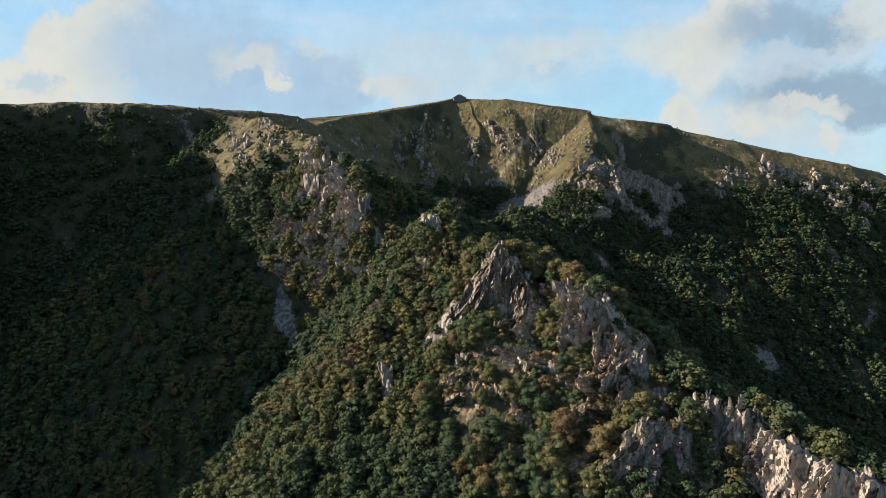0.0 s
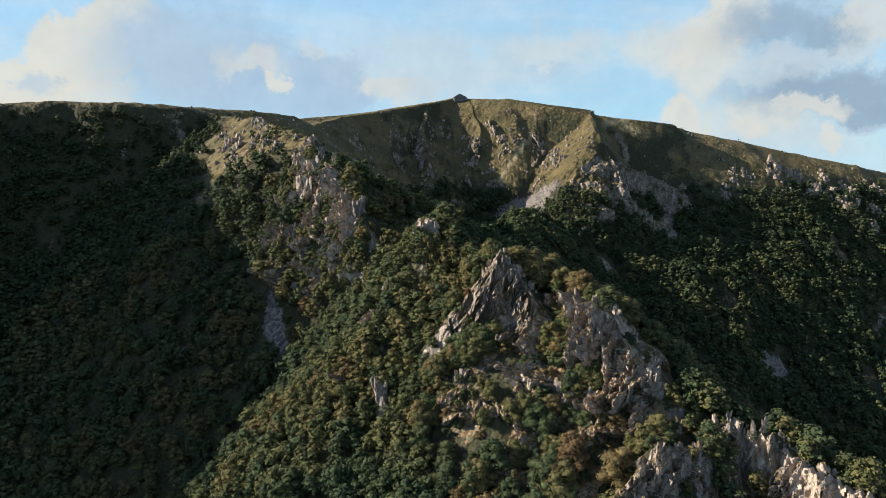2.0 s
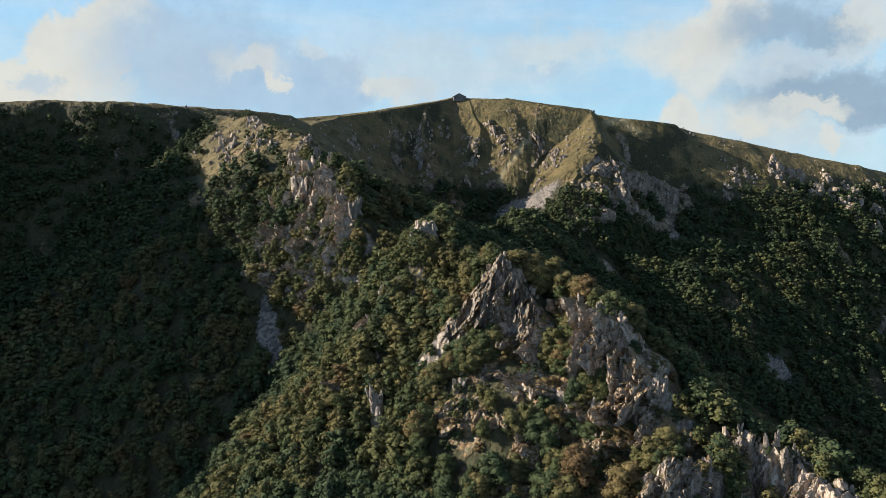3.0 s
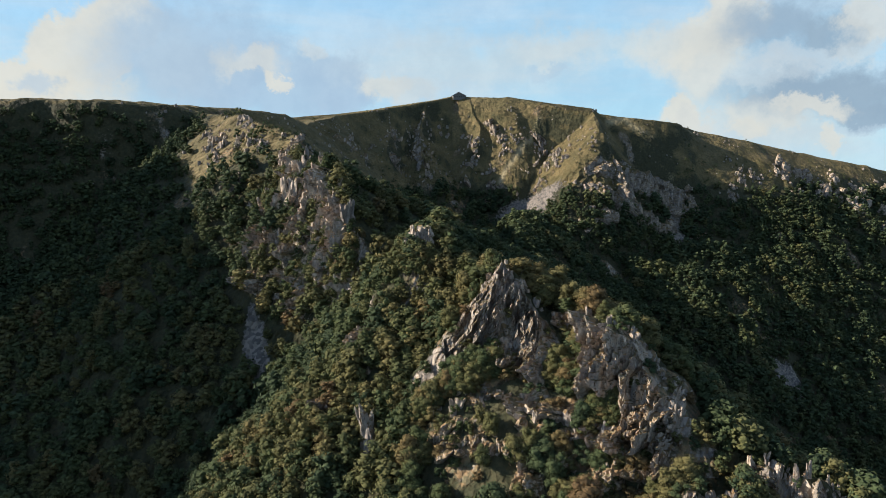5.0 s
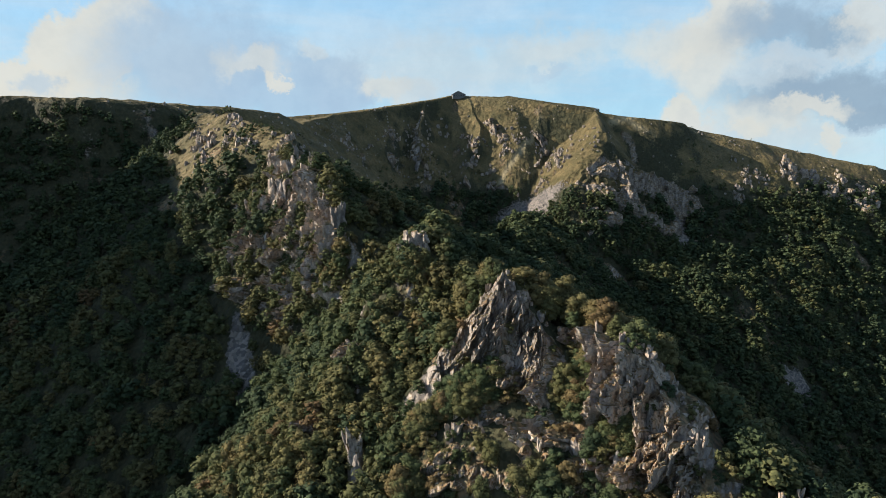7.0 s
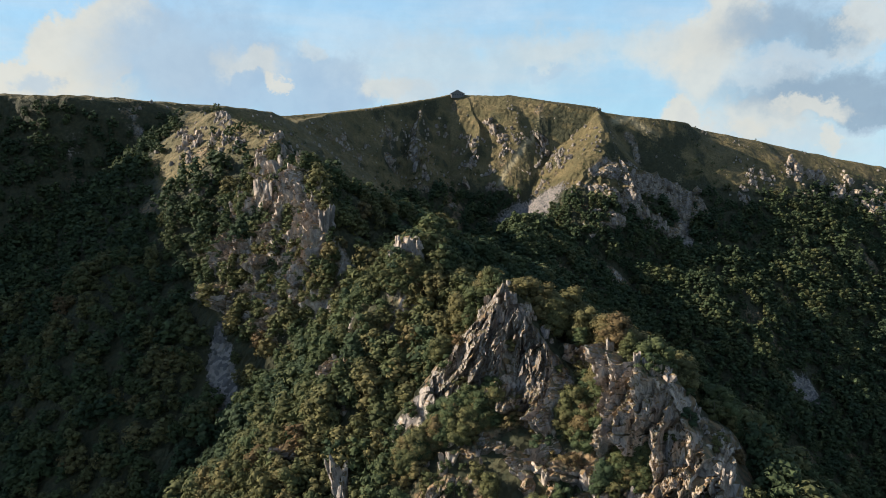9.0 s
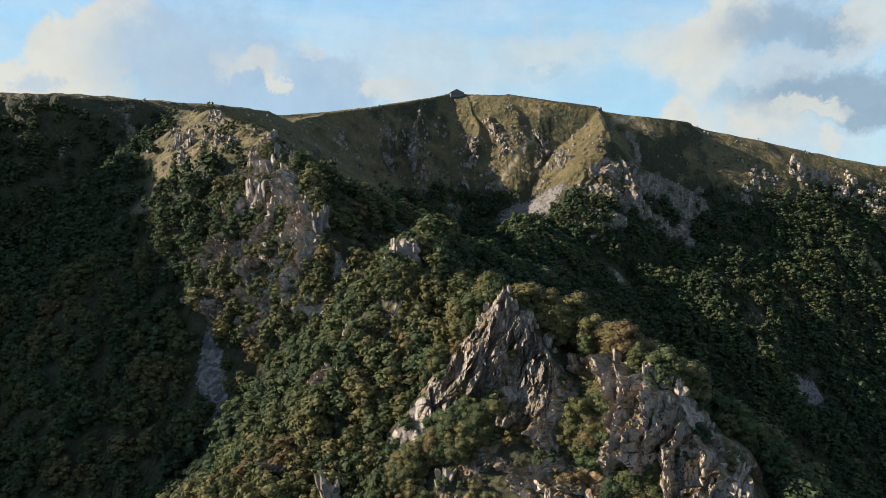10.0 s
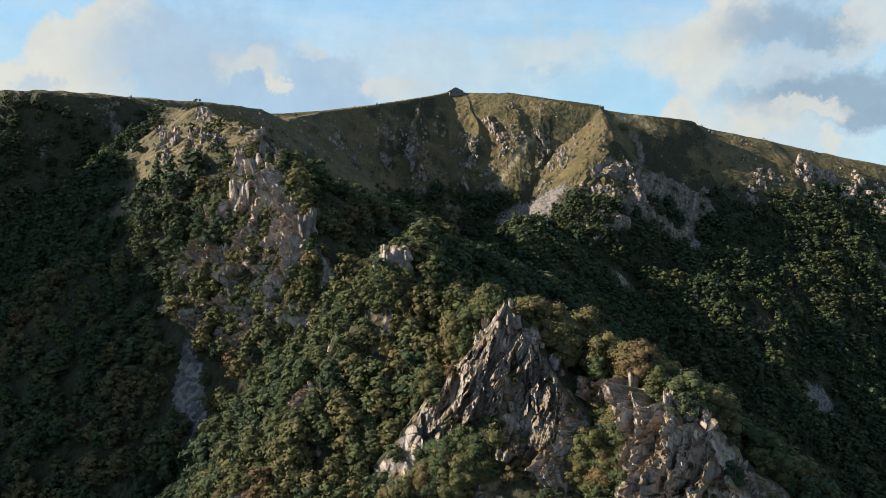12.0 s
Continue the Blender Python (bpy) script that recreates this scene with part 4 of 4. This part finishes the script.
# open places round the crags: x, y, reach
CLEAR_CREST = (
    (-22, 265, 3), (-22, 261, 3.5), (-1, 268, 4), (-4, 262, 4), (-31, 308, 5.5), (-30, 300, 5), (65, 243, 6), (60, 247, 5), (64, 239, 4), (70, 238, 3),
    (76, 233, 3), (92, 222, 4), (66, 206, 5), (-6, 318, 4), (-27, 300, 4),
)
CLEAR_FLANK = (
    (80, 207, 5), (52, 257, 4), (47, 262, 3), (34, 268, 6), (25, 271, 5), (39, 266, 5), (42, 262, 4), (30, 264, 5), (30, 275, 3), (14, 273, 5), (4, 271, 5), (99, 217, 6),
    (107, 212, 7), (118, 200, 8), (74, 207, 6), (31, 259, 5), (22, 251, 5), (13, 253, 5), (4, 255, 5), (30, 247, 4), (62, 236, 5), (52, 246, 4), (70, 232, 4),
)
CLEAR_FAR = (
    (-58, 398, 5), (-47, 380, 4), (205, 893, 13), (240, 905, 15), (275, 917, 14), (310, 930, 13),
)


def place_trees():
    r = np.random.default_rng(7)
    out = []
    for x0, x1, y0, y1, gap in ((-80, 145, 185, 345, 4.9), (-215, -80, 120, 345, 6.6), (145, 185, 120, 345, 6.6), (-80, 145, 120, 185, 7.5), (-215, 185, 345, 455, 6.6), (-560, -215, 300, 660, 5.9), (-215, 330, 455, 700, 8.0), (-110, 330, 700, 930, 6.3), (330, 760, 560, 1060, 6.8), (185, 330, 200, 455, 8.0)):
        gx, gy = np.meshgrid(np.arange(x0, x1, gap), np.arange(y0, y1, gap))
        x = gx.ravel() + r.uniform(-0.46, 0.46, gx.size) * gap
        y = gy.ravel() + r.uniform(-0.46, 0.46, gx.size) * gap
        out.append(np.stack([x, y, np.full(x.size, gap)], 1))
    gx, gy = np.meshgrid(np.arange(-125, 140, 2.8), np.arange(185, 450, 2.8))
    x = gx.ravel() + r.uniform(-1.4, 1.4, gx.size)
    y = gy.ravel() + r.uniform(-1.4, 1.4, gx.size)
    ledge = (sample(ROCKY, x, y) > 0.15) & (r.uniform(size=x.size) < 0.17 + 0.52 * (y > 365) + 0.65 * np.clip(fbm(x, y, 9, 2, 97) * 1.8, 0, 1))
    out.append(np.stack([x[ledge], y[ledge], np.full(ledge.sum(), 2.0)], 1))
    for cx, cy, reach in GROVES:
        n = int(6 + reach * reach * 0.8)
        a, d = r.uniform(0, 2 * np.pi, n), reach * np.sqrt(r.uniform(0, 1, n))
        out.append(np.stack([cx + d * np.cos(a), cy + d * np.sin(a), np.full(n, 4.0)], 1))
    p = np.concatenate(out)
    x, y = p[:, 0], p[:, 1]
    steep, rocky, scree, grass = sample(STEEP, x, y), sample(ROCKY, x, y), sample(SCREE, x, y), sample(GRASS, x, y)
    chance = 0.97 - 0.85 * rocky - 1.6 * np.clip(scree - 0.25, 0, 1) - 0.85 * np.clip(grass * 1.3, 0, 1)
    chance = np.where(p[:, 2] < 3, 0.9, chance)
    chance -= 0.35 * np.clip(fbm(x, y, 35, 2, 91) * 2 - 0.5, 0, 1) * (y > 700)
    line = np.where((x < -200) & (y < 680), 356, 0) + np.where((x < -200) & (y < 680), 0, 1) * np.where(y > 640, np.where(x > 380, 240, np.where(x < -200, 345, 248)), 306) + 16 * fbm(x, y, 50, 3, 93)
    over = (sample(HH, x, y) - line) / 22
    chance *= np.clip(1 - over, 0.0, 1)
    chance = np.where((x < -195) & (y < 700), chance * np.clip((steep - 0.3) * 6, 0, 1), chance)
    chance = np.where((x < -170) & (y > 560) & (sample(HH, x, y) > np.where(steep < 0.4, 333, 341)), 0, chance)
    hidden = (sample(HH, x, y) + 14 < 299 - 0.57 * y) | (np.abs(x) > 0.72 * y + 20)
    chance = np.where(hidden, chance * 0.07, chance)
    for cx, cy, reach in CLEAR_CREST + CLEAR_FLANK + CLEAR_FAR:
        chance = np.where((np.hypot(x - cx, y - cy) < reach) & (p[:, 2] > 3), 0, chance)
    chance = np.where((sample(OPEN, x, y) > 0.5) & (p[:, 2] > 3), chance * np.clip(0.45 + 1.4 * fbm(x, y, 14, 2, 95), 0.08, 1), chance)
    chance = np.where(p[:, 2] == 4.0, 1.0, chance)
    keep = r.uniform(size=len(x)) < chance
    return p[keep], r


SPOTS, TREE_RNG = place_trees()
TINT = np.clip(0.32 + 0.5 * fbm(SPOTS[:, 0], SPOTS[:, 1], 24, 3, 55) + TREE_RNG.normal(size=len(SPOTS)) * 0.2, 0, 1)
TALL = np.where(SPOTS[:, 2] < 7, TREE_RNG.triangular(5.5, 10.0, 16.5, len(SPOTS)), TREE_RNG.triangular(7, 11, 16, len(SPOTS)))
BUSH = SPOTS[:, 2] < 3
# autumn colour is furthest on round the crags of the crest
TINT = np.clip(TINT + 0.38 * np.clip(1.6 - np.hypot((SPOTS[:, 0] - 52) / 38, (SPOTS[:, 1] - 272) / 30), 0, 1) * (SPOTS[:, 0] > 12), 0, 1)
TALL *= np.where((SPOTS[:, 0] < -195) & (sample(HH, SPOTS[:, 0], SPOTS[:, 1]) > 318), 0.85, 1.0)
GROVE = SPOTS[:, 2] == 4.0
TALL *= np.where((SPOTS[:, 1] > 600) & (SPOTS[:, 0] > -150), 1.3, 1.0)
TALL = np.where(BUSH, TREE_RNG.uniform(2.4, 6.5, len(SPOTS)) * np.where(SPOTS[:, 1] > 365, 1.35, 1.0), TALL)
TALL *= np.where(BUSH | GROVE, np.where(GROVE, 0.72, 1.0), np.clip(1.05 - 0.5 * sample(ROCKY, SPOTS[:, 0], SPOTS[:, 1]) - 0.35 * sample(GRASS, SPOTS[:, 0], SPOTS[:, 1]), 0.35, 1.05))


def build_trees():
    x, y = SPOTS[:, 0], SPOTS[:, 1]
    z = sample(HH, x, y)
    # the stretch of ridge nearest to the flight: single trees
    near = np.where((x > -75) & (x < 135) & (y > 190) & (y < 300) & ~BUSH)[0]
    near = near[np.argsort(np.hypot(x[near] - 40, y[near] - 250))][:300]
    low = np.where((x > -40) & (x < 135) & (y > 190) & (y < 300) & BUSH)[0]
    low = low[np.argsort(np.hypot(x[low] - 40, y[low] - 250))][:280]
    models = []
    for k in range(10):
        r = np.random.default_rng(100 + k)
        root = new("tree")
        trunk = mesh_object("trunk", *trunk_mesh(r), BARK, root)
        mesh_object("crown", *crown_mesh(r, 17 + k % 6, 1800, 0.018, ICO1, r.uniform(0.85, 1.25), 0.75 if k == 9 else 0.15 * (k % 3)), LEAF, root, True)
        models.append(root)
    used = set()
    for i in near:
        k = int(TREE_RNG.integers(len(models)))
        s = TALL[i]
        m = Matrix.LocRotScale((x[i], y[i], z[i] - 0.9), Euler((0, 0, TREE_RNG.uniform(0, 6.28))), None)
        ob = models[k] if k not in used else copy_thing(models[k], m)
        used.add(k)
        ob.matrix_basis = m
        wide = s * TREE_RNG.uniform(0.95, 1.3)
        ob.scale = (wide, wide * TREE_RNG.uniform(0.9, 1.1), s)
        tone = TINT[i]
        word = "rust-brown" if tone > 0.8 else "olive-green" if tone > 0.55 else "green" if tone > 0.25 else "dark green"
        tagged(ob, f"{word} broadleaf tree on the rocky ridge slope", "tree", "trees of the ridge")
    shrubs = []
    for k in range(4):
        r = np.random.default_rng(150 + k)
        root = new("bush")
        mesh_object("stems", *trunk_mesh(r, 4), BARK, root)
        mesh_object("crown", *crown_mesh(r, 9, 620, 0.032, ICO1, 1.6), LEAF, root, True)
        shrubs.append(root)
    used = set()
    for i in low:
        k = int(TREE_RNG.integers(len(shrubs)))
        m = Matrix.LocRotScale((x[i], y[i], z[i] - 0.6), Euler((0, 0, TREE_RNG.uniform(0, 6.28))), None)
        ob = shrubs[k] if k not in used else copy_thing(shrubs[k], m)
        used.add(k)
        ob.matrix_basis = m
        ob.scale = (TALL[i] * 1.2, TALL[i] * 1.2, TALL[i])
        tagged(ob, "low olive and brown bush on a rock ledge", "bush", "bushes on the ledges")
    # the rest of the woods
    rest = np.setdiff1d(np.arange(len(x)), np.concatenate([near, low]))
    front = (y < 455) & (x > -215) & (x < 185)
    for name, pick, leaves, leaf, core, lobes, label in (
            ("ridge_woods", rest[front[rest] & (y[rest] < 335)], 390, 0.033, OCTA, 12, "mixed green and autumn-brown woods on the ridge"),
            ("buttress_woods", rest[front[rest] & (y[rest] >= 335)], 240, 0.041, OCTA, 10, "green woods round the foot of the grassy buttress"),
            ("hillside_woods", rest[~front[rest]], 76, 0.066, OCTA, 7, "dense broadleaf forest on the far slopes")):
        shapes = [crown_mesh(np.random.default_rng(200 + k), lobes, leaves, leaf, core, 0.85 + 0.06 * k, 0.7 if k == 7 else 0.12 * (k % 3)) for k in range(8)]
        vs, fs, ts, at = [], [], [], 0
        for i in pick:
            v, f = shapes[int(TREE_RNG.integers(8))]
            a = TREE_RNG.uniform(0, 6.28)
            c, s = math.cos(a), math.sin(a)
            w = TALL[i] * TREE_RNG.uniform(0.95, 1.35)
            q = np.stack([(v[:, 0] * c - v[:, 1] * s) * w + x[i], (v[:, 0] * s + v[:, 1] * c) * w + y[i], (v[:, 2] - 0.12) * TALL[i] + z[i]], 1)
            vs.append(q)
            fs.append(f + at)
            # far woods greener; darker left of x -100, its shade put into the tint
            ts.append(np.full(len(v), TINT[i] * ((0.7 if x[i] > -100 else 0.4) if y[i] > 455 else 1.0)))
            at += len(v)
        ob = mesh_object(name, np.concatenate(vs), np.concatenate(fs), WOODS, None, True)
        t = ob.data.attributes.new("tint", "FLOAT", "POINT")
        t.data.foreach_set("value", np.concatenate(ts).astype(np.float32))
        tagged(ob, label, "forest", kind="stuff")


build_trees()


def scatter(name, label, category, count, seed, where, shapes, mat, low, high, tinted=False):
    """Many small pieces on the land, joined: where gives the chance at each place."""
    r = np.random.default_rng(seed)
    x, y = r.uniform(-330, 760, count * 6), r.uniform(440, 1090, count * 6)
    ok = np.where(r.uniform(size=x.size) < where(x, y))[0][:count]
    x, y = x[ok], y[ok]
    z = sample(HH, x, y)
    vs, fs, ts, at = [], [], [], 0
    for i in range(len(x)):
        v, f = shapes[int(r.integers(len(shapes)))]
        a, k = r.uniform(0, 6.28), r.uniform(low, high) * (0.6 + 0.8 * r.random())
        c, s = math.cos(a), math.sin(a)
        vs.append(np.stack([(v[:, 0] * c - v[:, 1] * s) * k + x[i], (v[:, 0] * s + v[:, 1] * c) * k + y[i], v[:, 2] * k + z[i]], 1))
        fs.append(f + at)
        ts.append(np.full(len(v), r.uniform(0.05, 0.6)))
        at += len(v)
    ob = mesh_object(name, np.concatenate(vs), np.concatenate(fs), mat)
    if tinted:
        t = ob.data.attributes.new("tint", "FLOAT", "POINT")
        t.data.foreach_set("value", np.concatenate(ts).astype(np.float32))
    tagged(ob, label, category, kind="stuff")


def stone_shape(k):
    me = BLOCKS[k]
    return np.array([v.co[:] for v in me.vertices]), np.array([p.vertices[:] for p in me.polygons])


def build_scatter():
    def stones(x, y):
        return sample(GRASS, x, y) * np.clip((sample(STEEP, x, y) - 0.45) * 1.5, 0, 1) * np.clip(0.15 + 1.6 * fbm(x, y, 34, 3, 83), 0, 1)

    def heath(x, y):
        return np.clip(sample(GRASS, x, y) * 1.5, 0, 1) * np.clip((338 - sample(HH, x, y)) / 60, np.where(y < 640, 0.8, 0.012), 1) * np.clip(0.1 + 0.35 * (y < 640) - 2.0 * (x < -190) + 1.7 * fbm(x, y, 45, 3, 87), 0, 1)
    scatter("loose_stones", "grey stones lying in the dry grass slopes", "stones", 2200, 5, stones, [stone_shape(k) for k in range(5)], ROCK, 0.8, 2.8)
    low = [crown_mesh(np.random.default_rng(300 + k), 5, 60, 0.08, ICO1, 1.8) for k in range(4)]
    scatter("heath_shrubs", "low dark green shrubs in the mountain grass", "shrubs", 2200, 6, heath, low, WOODS, 2.0, 5.0, True)


build_scatter()


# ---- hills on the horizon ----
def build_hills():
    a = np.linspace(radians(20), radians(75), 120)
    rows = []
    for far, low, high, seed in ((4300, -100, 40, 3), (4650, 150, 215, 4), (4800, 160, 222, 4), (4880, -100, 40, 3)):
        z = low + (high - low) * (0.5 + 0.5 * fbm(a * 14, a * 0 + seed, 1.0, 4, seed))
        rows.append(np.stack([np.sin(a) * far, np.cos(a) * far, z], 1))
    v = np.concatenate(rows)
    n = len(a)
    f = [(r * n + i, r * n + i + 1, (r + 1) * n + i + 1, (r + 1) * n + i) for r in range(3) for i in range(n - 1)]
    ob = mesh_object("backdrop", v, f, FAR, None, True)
    tagged(ob, "wooded hills far behind the ridge, coloured blue for haze", "hills", kind="structure")


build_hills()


# ---- inn on the summit ----
def part(name, bm, mat, parent, label=""):
    me = bpy.data.meshes.new(name)
    bm.to_mesh(me)
    bm.free()
    me.materials.append(mat)
    ob = new(name, me)
    ob.parent = parent
    if label:
        ob["label"] = label
    return ob


def box(bm, x0, x1, y0, y1, z0, z1):
    m = Matrix.LocRotScale(((x0 + x1) / 2, (y0 + y1) / 2, (z0 + z1) / 2), None, (x1 - x0, y1 - y0, z1 - z0))
    bmesh.ops.create_cube(bm, size=1, matrix=m)
    return bm


def build_inn():
    x, y = 31, 1077
    root = new("mountain_inn")
    root.matrix_basis = pose(x, y, height(x, y) - 2.4, 0, 0, 12)
    tagged(root, "small stone inn with dark slate roof on the grassy summit", "house")
    w, d, e, top = 10.0, 6.5, 4.4, 9.2
    bm = bmesh.new()
    prof = [(-w, -2.5), (w, -2.5), (w, e), (-1.5, top - 0.5), (-w, e)]
    a = [bm.verts.new((px, -d, pz)) for px, pz in prof]
    b = [bm.verts.new((px, d, pz)) for px, pz in prof]
    bm.faces.new(a)
    bm.faces.new(b[::-1])
    for k in range(5):
        bm.faces.new((a[k], b[k], b[(k + 1) % 5], a[(k + 1) % 5]))
    bmesh.ops.recalc_face_normals(bm, faces=bm.faces)
    part("wall", bm, PLASTER, root)
    bm = bmesh.new()
    for p, q in (((-w - 0.8, e - 0.5), (-1.5, top)), ((-1.5, top), (w + 0.8, e - 0.5))):
        vs = []
        for yy in (-d - 0.7, d + 0.7):
            for px, pz in (p, q):
                vs.append((bm.verts.new((px, yy, pz)), bm.verts.new((px, yy, pz + 0.35))))
        (a0, a1), (b0, b1), (c0, c1), (d0, d1) = vs
        for f in ((a1, b1, d1, c1), (a0, c0, d0, b0), (a0, b0, b1, a1), (c0, c1, d1, d0), (a0, a1, c1, c0), (b0, d0, d1, b1)):
            bm.faces.new(f)
    bmesh.ops.recalc_face_normals(bm, faces=bm.faces)
    part("roof", bm, SLATE, root, "dark slate gable roof")
    for k in range(5):
        part("window", box(bmesh.new(), -8 + 3.6 * k, -6.8 + 3.6 * k, -d - 0.06, -d + 0.05, 1.6, 3.2), GLASS, root)
    part("chimney", box(bmesh.new(), 2.2, 3.2, -0.5, 0.5, top - 2.5, top + 0.4), PLASTER, root)


build_inn()
